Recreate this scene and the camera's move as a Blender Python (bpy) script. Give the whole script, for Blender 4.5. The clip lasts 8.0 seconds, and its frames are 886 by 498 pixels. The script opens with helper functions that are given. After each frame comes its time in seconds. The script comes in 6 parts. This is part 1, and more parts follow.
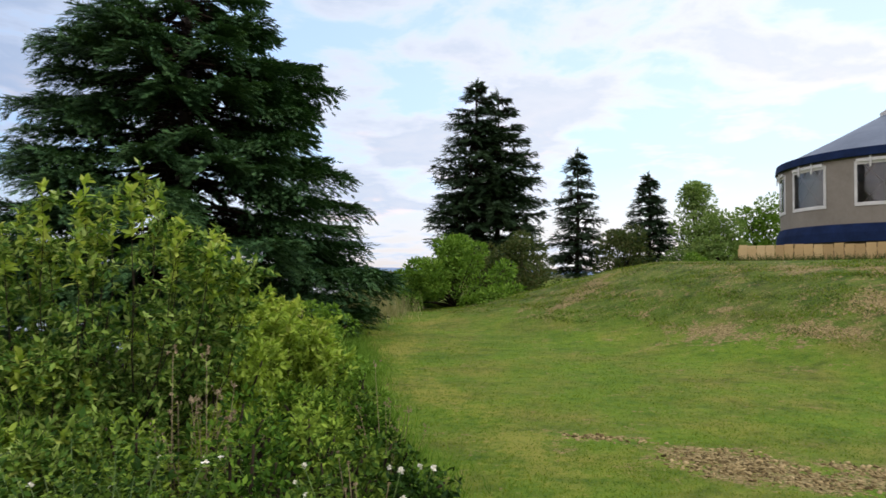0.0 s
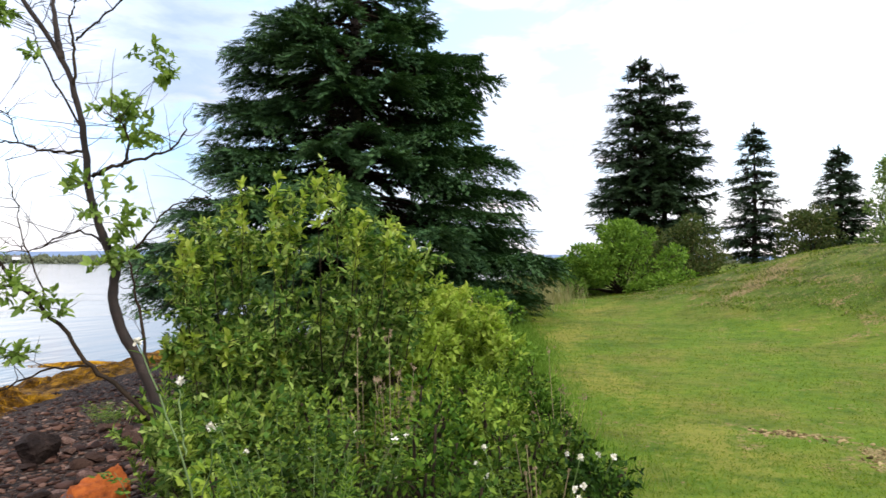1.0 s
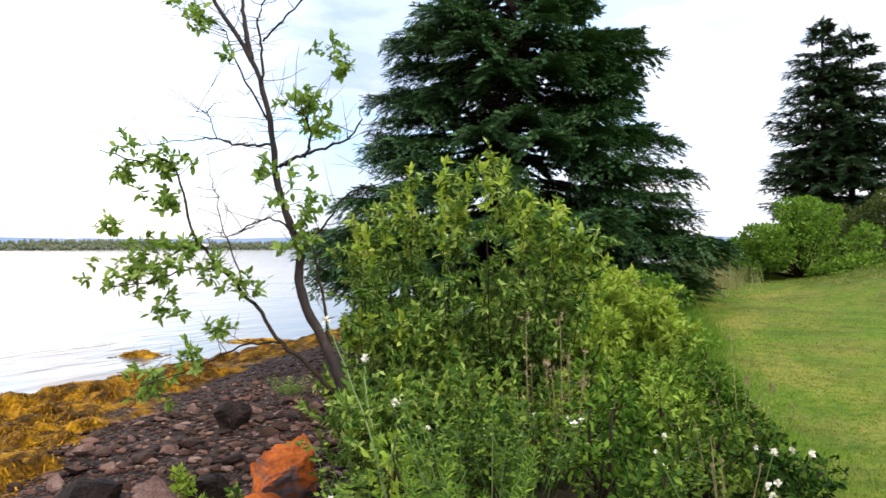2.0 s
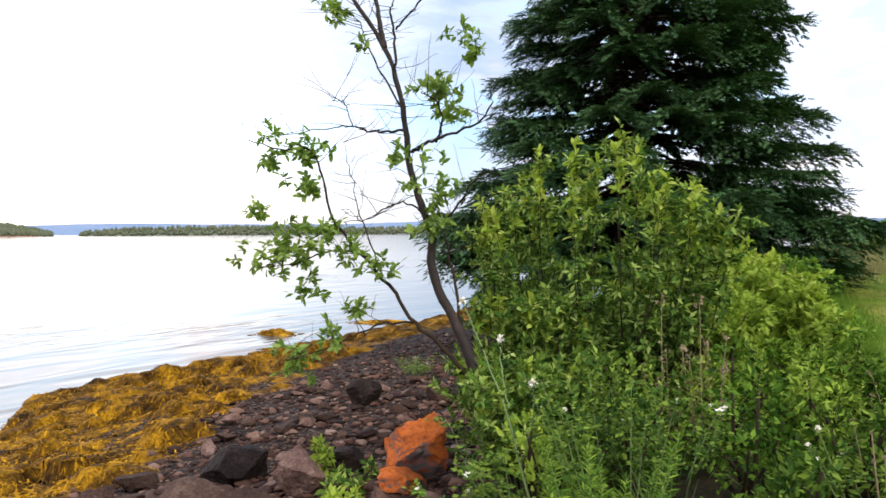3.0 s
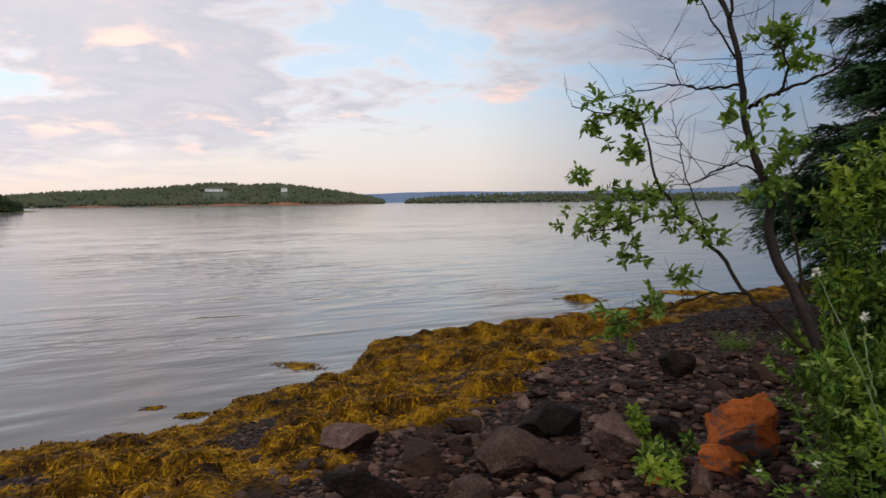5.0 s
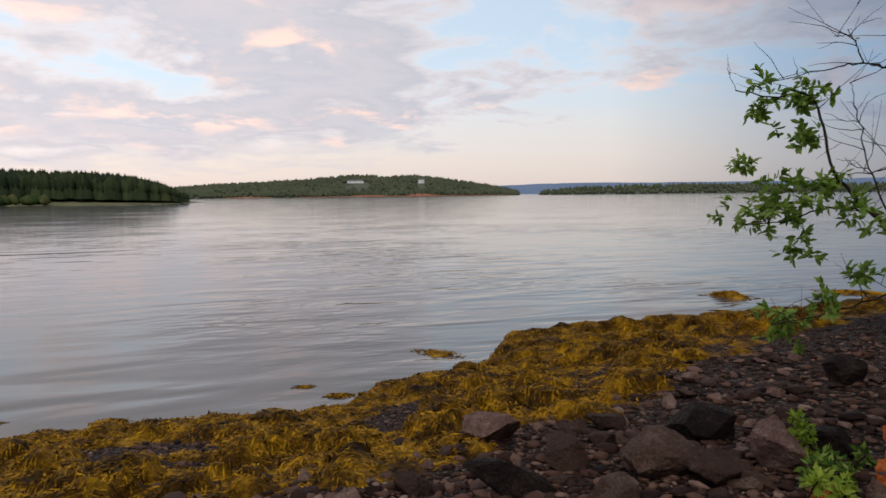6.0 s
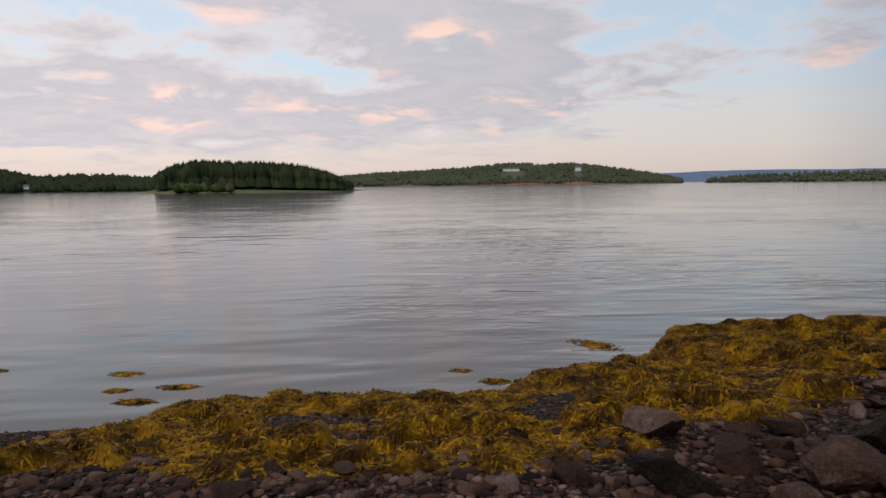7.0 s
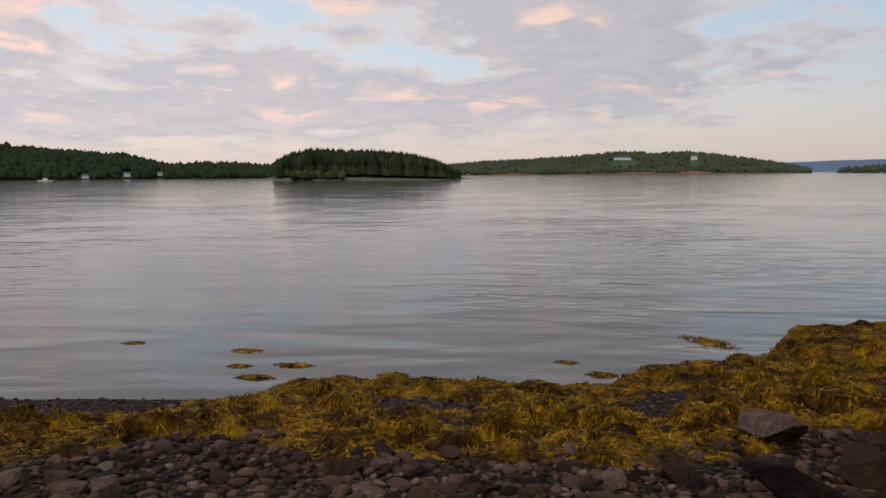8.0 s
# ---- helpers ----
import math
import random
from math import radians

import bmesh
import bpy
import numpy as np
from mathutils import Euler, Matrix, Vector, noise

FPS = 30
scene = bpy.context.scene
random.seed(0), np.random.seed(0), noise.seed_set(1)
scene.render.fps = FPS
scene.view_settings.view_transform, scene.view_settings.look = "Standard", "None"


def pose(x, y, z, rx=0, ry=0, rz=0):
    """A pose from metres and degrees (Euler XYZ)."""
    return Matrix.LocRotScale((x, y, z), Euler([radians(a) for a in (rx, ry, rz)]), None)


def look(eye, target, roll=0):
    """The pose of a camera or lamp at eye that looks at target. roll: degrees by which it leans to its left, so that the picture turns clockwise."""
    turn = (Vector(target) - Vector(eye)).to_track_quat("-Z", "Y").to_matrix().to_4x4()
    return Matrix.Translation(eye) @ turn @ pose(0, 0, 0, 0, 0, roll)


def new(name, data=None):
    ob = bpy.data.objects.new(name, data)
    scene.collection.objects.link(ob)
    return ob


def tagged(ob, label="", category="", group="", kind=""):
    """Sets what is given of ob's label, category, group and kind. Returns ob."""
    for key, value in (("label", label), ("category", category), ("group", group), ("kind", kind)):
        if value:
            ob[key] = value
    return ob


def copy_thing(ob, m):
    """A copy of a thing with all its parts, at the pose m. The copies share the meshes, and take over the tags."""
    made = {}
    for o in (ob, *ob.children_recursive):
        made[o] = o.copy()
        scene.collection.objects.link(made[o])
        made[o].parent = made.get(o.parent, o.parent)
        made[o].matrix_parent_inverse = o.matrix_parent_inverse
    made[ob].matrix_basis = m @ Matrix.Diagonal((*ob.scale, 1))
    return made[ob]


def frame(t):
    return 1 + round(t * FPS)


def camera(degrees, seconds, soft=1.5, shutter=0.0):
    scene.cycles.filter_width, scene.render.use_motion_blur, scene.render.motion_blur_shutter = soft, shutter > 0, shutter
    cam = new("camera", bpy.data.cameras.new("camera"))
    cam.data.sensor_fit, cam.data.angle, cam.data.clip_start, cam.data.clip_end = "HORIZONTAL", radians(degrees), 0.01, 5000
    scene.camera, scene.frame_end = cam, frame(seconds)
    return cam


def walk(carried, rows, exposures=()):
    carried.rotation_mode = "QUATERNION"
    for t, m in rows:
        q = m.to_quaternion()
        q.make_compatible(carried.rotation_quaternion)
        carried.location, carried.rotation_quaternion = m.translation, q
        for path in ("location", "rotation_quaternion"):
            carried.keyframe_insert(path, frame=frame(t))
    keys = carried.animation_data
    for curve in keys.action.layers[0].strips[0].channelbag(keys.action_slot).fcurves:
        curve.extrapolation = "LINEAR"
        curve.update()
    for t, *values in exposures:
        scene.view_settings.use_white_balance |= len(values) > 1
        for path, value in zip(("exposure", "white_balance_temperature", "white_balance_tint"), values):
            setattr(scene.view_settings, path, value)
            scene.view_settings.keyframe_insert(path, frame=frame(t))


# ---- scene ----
cam = camera(65.5, 8.0, soft=1.5, shutter=0.15)
# seconds, eye x y z, yaw to the left, pitch, lean to the left
ROWS = [
    (0.0, 0.002, 0.002, 1.599, 0.43, 2.46, 0.83),
    (0.5, -0.044, -0.003, 1.595, 7.51, 1.85, 0.50),
    (1.0, -0.090, -0.012, 1.589, 13.63, 1.26, 0.36),
    (1.5, -0.156, -0.026, 1.582, 20.35, 0.54, 0.23),
    (1.7, -0.180, -0.021, 1.579, 22.89, 0.25, 0.10),
    (2.8, -0.245, -0.081, 1.575, 34.26, -1.04, -0.29),
    (3.0, -0.266, -0.097, 1.566, 36.20, -1.40, -0.32),
    (3.5, -0.299, -0.124, 1.563, 42.78, -2.58, -0.44),
    (4.0, -0.331, -0.152, 1.563, 49.78, -3.13, -0.73),
    (4.5, -0.354, -0.182, 1.556, 55.64, -3.38, -0.64),
    (4.7, -0.358, -0.195, 1.555, 57.73, -3.58, -0.63),
    (5.8, -0.414, -0.300, 1.547, 69.76, -4.63, -0.63),
    (6.0, -0.420, -0.319, 1.548, 72.04, -4.56, -0.63),
    (6.5, -0.416, -0.367, 1.557, 78.05, -4.66, -0.52),
    (7.0, -0.422, -0.398, 1.544, 84.88, -5.40, -0.66),
    (7.5, -0.400, -0.426, 1.555, 90.46, -5.98, -0.61),
    (8.0, -0.385, -0.434, 1.559, 93.71, -6.27, -0.36),
]


def eye_pose(x, y, z, yaw, pitch, lean):
    return pose(x, y, z, 90 + pitch, 0, yaw) @ pose(0, 0, 0, 0, 0, lean)


walk(cam, [(r[0], eye_pose(*r[1:])) for r in ROWS],
     exposures=[(0.0, -0.12), (0.8, 0.28), (1.6, 0.5), (3.0, 0.34), (3.5, -0.2), (4.0, -0.78), (4.5, -1.06), (6.0, -1.26), (6.5, -1.38), (8.0, -1.6)])

# ---- sky and sun ----
WATER = -2.3
SUN_AZ, SUN_EL = 106.0, 48.0      # degrees clockwise from +y, and above the horizon


def sun_way():
    a, e = radians(SUN_AZ), radians(SUN_EL)
    return Vector((math.sin(a) * math.cos(e), math.cos(a) * math.cos(e), math.sin(e)))


lamp = bpy.data.lights.new("sun", "SUN")
lamp.energy, lamp.angle, lamp.color = 3.0, radians(24), (1.0, 0.93, 0.84)
sun = new("sun", lamp)
sun.matrix_world = look(sun_way() * 50, (0, 0, 0))

world = bpy.data.worlds.new("evening sky")
scene.world = world
world.use_nodes = True


class Nodes:
    """A small builder of node trees."""

    def __init__(self, tree):
        self.tree = tree
        tree.nodes.clear()

    def add(self, kind, **values):
        node = self.tree.nodes.new(kind)
        for key, value in values.items():
            if key in node.inputs:
                node.inputs[key].default_value = value
        return node

    def link(self, a, b):
        self.tree.links.new(a, b)

    def math(self, op, a, b=None, c=None, clamp=False):
        node = self.tree.nodes.new("ShaderNodeMath")
        node.operation, node.use_clamp = op, clamp
        for n, v in enumerate((a, b, c)):
            if v is None:
                continue
            if isinstance(v, (int, float)):
                node.inputs[n].default_value = v
            else:
                self.link(v, node.inputs[n])
        return node.outputs[0]

    def noise(self, vector, scale, detail=4.0, rough=0.55, distortion=0.0):
        node = self.add("ShaderNodeTexNoise", Scale=scale, Detail=detail, Roughness=rough, Distortion=distortion)
        if vector is not None:
            self.link(vector, node.inputs["Vector"])
        return node.outputs["Fac"]

    def ramp(self, fac, stops, smooth=False):
        node = self.tree.nodes.new("ShaderNodeValToRGB")
        if smooth:
            node.color_ramp.interpolation = "EASE"
        els = node.color_ramp.elements
        while len(els) < len(stops):
            els.new(0.5)
        for el, (at, col) in zip(els, stops):
            el.position = at
            el.color = (*col, 1) if len(col) == 3 else col
        self.link(fac, node.inputs[0])
        return node.outputs[0]

    def mix(self, fac, a, b, blend="MIX"):
        node = self.tree.nodes.new("ShaderNodeMix")
        node.data_type, node.blend_type = "RGBA", blend
        for socket, v in ((node.inputs[0], fac), (node.inputs[6], a), (node.inputs[7], b)):
            if isinstance(v, (int, float)):
                socket.default_value = v
            elif isinstance(v, tuple):
                socket.default_value = (*v, 1)
            else:
                self.link(v, socket)
        return node.outputs[2]


def make_sky():
    n = Nodes(world.node_tree)
    tc = n.add("ShaderNodeTexCoord").outputs["Generated"]
    sky = n.add("ShaderNodeTexSky")
    sky.sky_type, sky.sun_disc = "NISHITA", False
    sky.sun_elevation, sky.sun_rotation = radians(SUN_EL), radians(SUN_AZ)
    sky.air_density, sky.dust_density = 1.0, 1.5
    sep = n.add("ShaderNodeSeparateXYZ")
    n.link(tc, sep.inputs[0])
    x, y, z = sep.outputs
    up = n.math("MAXIMUM", z, 0.0)
    far = n.math("ADD", up, 0.14)
    comb = n.add("ShaderNodeCombineXYZ")
    n.link(n.math("DIVIDE", x, far), comb.inputs[0])
    n.link(n.math("DIVIDE", y, far), comb.inputs[1])
    flat = comb.outputs[0]
    # open sky: cream at the horizon, pale blue above
    clear = n.mix(1.0, sky.outputs[0], (0.16, 0.16, 0.16), "MULTIPLY")
    pale = n.ramp(up, [(0.0, (1.20, 1.02, 0.95)), (0.05, (1.28, 1.13, 1.06)), (0.10, (1.22, 1.20, 1.20)), (0.16, (1.00, 1.22, 1.42)), (0.4, (0.86, 1.05, 1.32)), (1.0, (0.70, 0.82, 1.02))])
    open_sky = n.mix(0.15, pale, clear)
    # broken cloud sheet, thin towards a clear gap over the bay, its lower edges lit
    side = n.math("MULTIPLY_ADD", n.math("ADD", n.math("MULTIPLY", x, 0.82), n.math("MULTIPLY", y, 0.57)), 0.5, 0.5, clamp=True)
    gap = n.add("ShaderNodeVectorMath")
    gap.operation = "DOT_PRODUCT"
    gap.inputs[1].default_value = (-0.863, 0.459, 0.208)
    n.link(tc, gap.inputs[0])
    thin = n.ramp(gap.outputs["Value"], [(0.945, (0, 0, 0)), (0.99, (1, 1, 1))], True)
    big = n.noise(flat, 0.50, 6.0, 0.52, 0.25)
    fine = n.noise(flat, 2.3, 6.0, 0.60, 0.3)
    body = n.math("ADD", n.math("MULTIPLY", big, 0.66), n.math("MULTIPLY", fine, 0.34))
    body = n.math("ADD", n.math("SUBTRACT", body, n.math("MULTIPLY", thin, 0.11)), n.math("MULTIPLY_ADD", side, -0.11, 0.04))
    edge = n.ramp(side, [(0.05, (0.035, 0.035, 0.035)), (0.18, (0.065, 0.065, 0.065)), (0.30, (0.125, 0.125, 0.125)), (0.46, (0.10, 0.10, 0.10)), (0.7, (0.02, 0.02, 0.02))])
    above = n.math("ADD", n.math("MULTIPLY", n.math("SUBTRACT", up, edge), 22.0), n.math("MULTIPLY_ADD", fine, 3.0, -1.2), clamp=True)
    mask = n.math("MULTIPLY", n.ramp(body, [(0.415, (0, 0, 0)), (0.475, (1, 1, 1))], True), above)
    shade = n.ramp(body, [(0.41, (1.42, 1.32, 1.30)), (0.45, (1.14, 1.08, 1.12)), (0.50, (0.84, 0.86, 0.97)), (0.55, (0.94, 0.92, 1.0)), (0.60, (0.86, 0.86, 0.95)), (0.68, (1.18, 1.12, 1.14))])
    puff = n.noise(flat, 2.2, 5.0, 0.58, 0.3)
    low = n.ramp(up, [(0.05, (0, 0, 0)), (0.09, (1, 1, 1)), (0.20, (1, 1, 1)), (0.32, (0, 0, 0))])
    rows = n.ramp(n.noise(flat, 0.9, 2.0, 0.5, 0.0), [(0.44, (0, 0, 0)), (0.56, (1, 1, 1))])
    lit = n.math("MULTIPLY", n.math("MULTIPLY", n.ramp(puff, [(0.51, (0, 0, 0)), (0.68, (1, 1, 1))], True), rows), low)
    shade = n.mix(lit, shade, (1.60, 1.17, 1.03))
    white = n.ramp(side, [(0.50, (0, 0, 0)), (0.9, (0.30, 0.30, 0.30))])
    shade = n.mix(white, shade, (1.10, 1.14, 1.18))
    colour = n.mix(mask, open_sky, shade)
    gain = n.ramp(side, [(0.0, (2.1, 1.98, 1.9)), (0.16, (1.74, 1.70, 1.68)), (0.30, (1.60, 1.60, 1.60)), (0.40, (0.96, 1.05, 1.16)), (0.50, (0.56, 0.69, 0.87)), (0.62, (0.72, 0.83, 0.97)), (0.85, (0.94, 0.99, 1.04)), (1.0, (1.1, 1.1, 1.1))])
    colour = n.mix(1.0, colour, gain, "MULTIPLY")
    back = n.add("ShaderNodeBackground", Strength=1.0)
    n.link(colour, back.inputs[0])
    out = n.add("ShaderNodeOutputWorld")
    n.link(back.outputs[0], out.inputs[0])


make_sky()

# ---- materials ----


def surface(name, stops, scale=3.0, rough=0.8, bump=0.3, bump_scale=20.0, depth=0.02, fine=0.35, island=0.0, leaf=0.0, metal=0.0, object_random=0.0, spec=0.5):
    """A material whose colour runs over stops by noise at two scales; island: how much each loose piece differs; leaf: light let through."""
    m = bpy.data.materials.new(name)
    m.use_nodes = True
    n = Nodes(m.node_tree)
    geo = n.add("ShaderNodeNewGeometry")
    where = geo.outputs["Position"]
    a = n.noise(where, scale, 5.0)
    b = n.noise(where, scale * 7, 4.0, 0.65)
    value = n.math("ADD", n.math("MULTIPLY", a, 1.0 - fine), n.math("MULTIPLY", b, fine))
    if island:
        value = n.math("ADD", n.math("MULTIPLY", value, 1.0 - island), n.math("MULTIPLY", geo.outputs["Random Per Island"], island))
    if object_random:
        info = n.add("ShaderNodeObjectInfo")
        value = n.math("ADD", n.math("MULTIPLY", value, 1.0 - object_random), n.math("MULTIPLY", info.outputs["Random"], object_random))
    if not island and not object_random:
        value = n.math("MULTIPLY_ADD", value, 1.8, -0.4, clamp=True)
    colour = n.ramp(value, stops)
    bsdf = n.add("ShaderNodeBsdfPrincipled", Roughness=rough, Metallic=metal)
    bsdf.inputs["Specular IOR Level"].default_value = spec
    n.link(colour, bsdf.inputs["Base Color"])
    if bump:
        grain = n.noise(where, bump_scale, 6.0, 0.6)
        bm = n.add("ShaderNodeBump", Strength=bump, Distance=depth)
        n.link(grain, bm.inputs["Height"])
        n.link(bm.outputs[0], bsdf.inputs["Normal"])
    result = bsdf.outputs[0]
    if leaf:
        glow = n.add("ShaderNodeBsdfTranslucent")
        n.link(n.mix(1.0, colour, (1.1, 1.15, 0.6), "MULTIPLY"), glow.inputs[0])
        both = n.add("ShaderNodeMixShader", Fac=leaf)
        n.link(result, both.inputs[1])
        n.link(glow.outputs[0], both.inputs[2])
        result = both.outputs[0]
    out = n.add("ShaderNodeOutputMaterial")
    n.link(result, out.inputs[0])
    return m


def leafy(name, stops, rough=0.5, leaf=0.3, scale=1.2, vary=0.0):
    return surface(name, stops, scale=scale, rough=rough, bump=0, island=0.5, leaf=leaf, spec=0.05, object_random=vary)


M_BARK = surface("grey brown bark", [(0.25, (0.010, 0.006, 0.004)), (0.6, (0.026, 0.015, 0.011)), (0.85, (0.085, 0.058, 0.045))], 7, 0.85, 0.6, 60, 0.01)
M_TWIG = surface("dark twig bark", [(0.2, (0.012, 0.009, 0.007)), (0.8, (0.050, 0.034, 0.022))], 8, 0.9, 0.2, 80, 0.004, spec=0.1)
M_NEEDLE = surface("spruce needles", [(0.25, (0.009, 0.025, 0.011)), (0.45, (0.030, 0.074, 0.027)), (0.58, (0.070, 0.140, 0.048)), (0.76, (0.13, 0.205, 0.075))], 1.4, 0.65, 0, island=0.22, leaf=0.1, spec=0.1)
M_DEAD_SHADE = surface("dead inner spruce twigs, darkened as shade", [(0.2, (0.008, 0.006, 0.004)), (0.8, (0.030, 0.022, 0.015))], 2, 0.95, 0, spec=0.05)
M_NEEDLE_BLUE = surface("dark far spruce needles", [(0.25, (0.010, 0.022, 0.011)), (0.5, (0.026, 0.052, 0.022)), (0.8, (0.058, 0.092, 0.036))], 0.5, 0.7, 0, island=0.25, leaf=0.06, spec=0.1)
M_LEAF_BUSH = leafy("yellow green shrub leaf", [(0.22, (0.024, 0.064, 0.012)), (0.42, (0.082, 0.160, 0.028)), (0.62, (0.22, 0.31, 0.060)), (0.82, (0.38, 0.45, 0.15))], 0.5, 0.30)
M_LEAF_ALDER = leafy("alder leaf", [(0.2, (0.09, 0.15, 0.03)), (0.5, (0.19, 0.29, 0.06)), (0.8, (0.32, 0.41, 0.12))], 0.4, 0.45)
M_LEAF_FEATHER = leafy("feathery weed leaf", [(0.25, (0.014, 0.038, 0.005)), (0.5, (0.068, 0.140, 0.014)), (0.75, (0.23, 0.32, 0.042))], 0.6, 0.12, vary=0.3)
M_LEAF_ROSE = leafy("rose leaf", [(0.25, (0.009, 0.026, 0.005)), (0.5, (0.038, 0.082, 0.011)), (0.75, (0.16, 0.23, 0.032))], 0.5, 0.10, vary=0.3)
M_LEAF_TIP = leafy("pale young shrub leaf", [(0.2, (0.22, 0.32, 0.04)), (0.5, (0.33, 0.42, 0.07)), (0.8, (0.45, 0.48, 0.12))], 0.5, 0.4)
M_LEAF_LIME = leafy("lime green leaf", [(0.15, (0.11, 0.18, 0.022)), (0.45, (0.26, 0.36, 0.048)), (0.75, (0.40, 0.46, 0.085)), (0.95, (0.50, 0.45, 0.15))], 0.5, 0.40, vary=0.3)
M_LEAF_MID = leafy("mid green foliage", [(0.15, (0.048, 0.105, 0.015)), (0.5, (0.125, 0.225, 0.028)), (0.9, (0.24, 0.35, 0.06))], 0.55, 0.3, 0.4)
M_LEAF_DARK = leafy("olive dark foliage", [(0.15, (0.025, 0.05, 0.015)), (0.5, (0.065, 0.09, 0.025)), (0.9, (0.14, 0.125, 0.05))], 0.6, 0.2, 0.4)
M_LEAF_BIRCH = leafy("pale birch foliage", [(0.15, (0.06, 0.12, 0.03)), (0.5, (0.17, 0.25, 0.07)), (0.9, (0.27, 0.34, 0.12))], 0.55, 0.35, 0.4)
M_SOIL = surface("crumbled brown earth", [(0.15, (0.045, 0.032, 0.014)), (0.45, (0.19, 0.138, 0.062)), (0.85, (0.42, 0.32, 0.16))], 4, 0.95, 0.4, 40, 0.01, island=0.6, spec=0.05)
M_STEM = surface("green stem", [(0.2, (0.06, 0.12, 0.03)), (0.8, (0.16, 0.22, 0.06))], 5, 0.6, 0)
M_DRY = surface("dry brown stalk", [(0.2, (0.16, 0.11, 0.06)), (0.8, (0.34, 0.26, 0.15))], 6, 0.8, 0, island=0.4)
M_PETAL = surface("white petal", [(0.2, (0.62, 0.58, 0.46)), (0.8, (0.82, 0.78, 0.68))], 9, 0.6, 0, island=0.4)
M_GRASS = leafy("grass blade", [(0.2, (0.052, 0.105, 0.007)), (0.45, (0.100, 0.172, 0.011)), (0.62, (0.162, 0.225, 0.017)), (0.85, (0.25, 0.22, 0.042))], 0.7, 0.2, 0.6)
M_TALL = leafy("tall seeding grass", [(0.1, (0.16, 0.20, 0.06)), (0.5, (0.32, 0.30, 0.14)), (0.9, (0.46, 0.38, 0.24))], 0.7, 0.3)
STONE = [(0.2, (0.010, 0.004, 0.003)), (0.40, (0.040, 0.018, 0.012)), (0.58, (0.088, 0.043, 0.029)), (0.76, (0.155, 0.088, 0.063)), (0.92, (0.34, 0.26, 0.21))]
M_PEBBLE = surface("mauve beach stone", STONE, 3, 0.75, 0.6, 30, 0.015, island=0.62, spec=0.15)
M_ROCK = surface("purple grey boulder", [(0.25, (0.009, 0.004, 0.003)), (0.42, (0.028, 0.014, 0.009)), (0.6, (0.066, 0.036, 0.025)), (0.8, (0.19, 0.125, 0.095))], 5, 0.75, 1.0, 22, 0.05, fine=0.55, object_random=0.3, spec=0.15)
M_ROCK_DARK = surface("wet black boulder", [(0.1, (0.006, 0.004, 0.004)), (0.5, (0.018, 0.012, 0.010)), (0.9, (0.055, 0.036, 0.030))], 5, 0.6, 1.0, 22, 0.05, fine=0.5, spec=0.08)
M_ROCK_PINK = surface("pink granite boulder", [(0.1, (0.036, 0.020, 0.016)), (0.5, (0.14, 0.083, 0.066)), (0.85, (0.28, 0.19, 0.155))], 6, 0.8, 1.0, 22, 0.04, fine=0.5, spec=0.05)
M_WEED = surface("golden rockweed", [(0.36, (0.008, 0.004, 0.001)), (0.44, (0.075, 0.034, 0.002)), (0.53, (0.29, 0.140, 0.006)), (0.66, (0.58, 0.315, 0.012))], 2.2, 0.6, 0.3, 40, 0.02, fine=0.5, island=0.08, spec=0.06)
M_WEED_BED = surface("matted rockweed", [(0.25, (0.007, 0.003, 0.001)), (0.48, (0.095, 0.043, 0.002)), (0.8, (0.44, 0.22, 0.008))], 2.2, 0.6, 1.0, 26, 0.06, spec=0.06)


def lichen_rock():
    m = bpy.data.materials.new("orange lichen on grey stone")
    m.use_nodes = True
    n = Nodes(m.node_tree)
    geo = n.add("ShaderNodeNewGeometry")
    where = geo.outputs["Position"]
    base = n.ramp(n.noise(where, 9, 5), [(0.3, (0.10, 0.085, 0.085)), (0.7, (0.24, 0.20, 0.19))])
    orange = n.ramp(n.noise(where, 16, 6, 0.7), [(0.25, (0.14, 0.030, 0.005)), (0.5, (0.42, 0.092, 0.008)), (0.75, (0.58, 0.16, 0.018))])
    sep = n.add("ShaderNodeSeparateXYZ")
    n.link(geo.outputs["Normal"], sep.inputs[0])
    cover = n.math("ADD", n.math("MULTIPLY", sep.outputs[2], 0.22), n.noise(where, 4.5, 5, 0.65))
    mask = n.ramp(cover, [(0.40, (0, 0, 0)), (0.50, (1, 1, 1))])
    bsdf = n.add("ShaderNodeBsdfPrincipled", Roughness=0.9)
    n.link(n.mix(mask, base, orange), bsdf.inputs["Base Color"])
    bm = n.add("ShaderNodeBump", Strength=0.8, Distance=0.02)
    n.link(n.noise(where, 26, 6, 0.7), bm.inputs["Height"])
    n.link(bm.outputs[0], bsdf.inputs["Normal"])
    out = n.add("ShaderNodeOutputMaterial")
    n.link(bsdf.outputs[0], out.inputs[0])
    return m


M_LICHEN = lichen_rock()


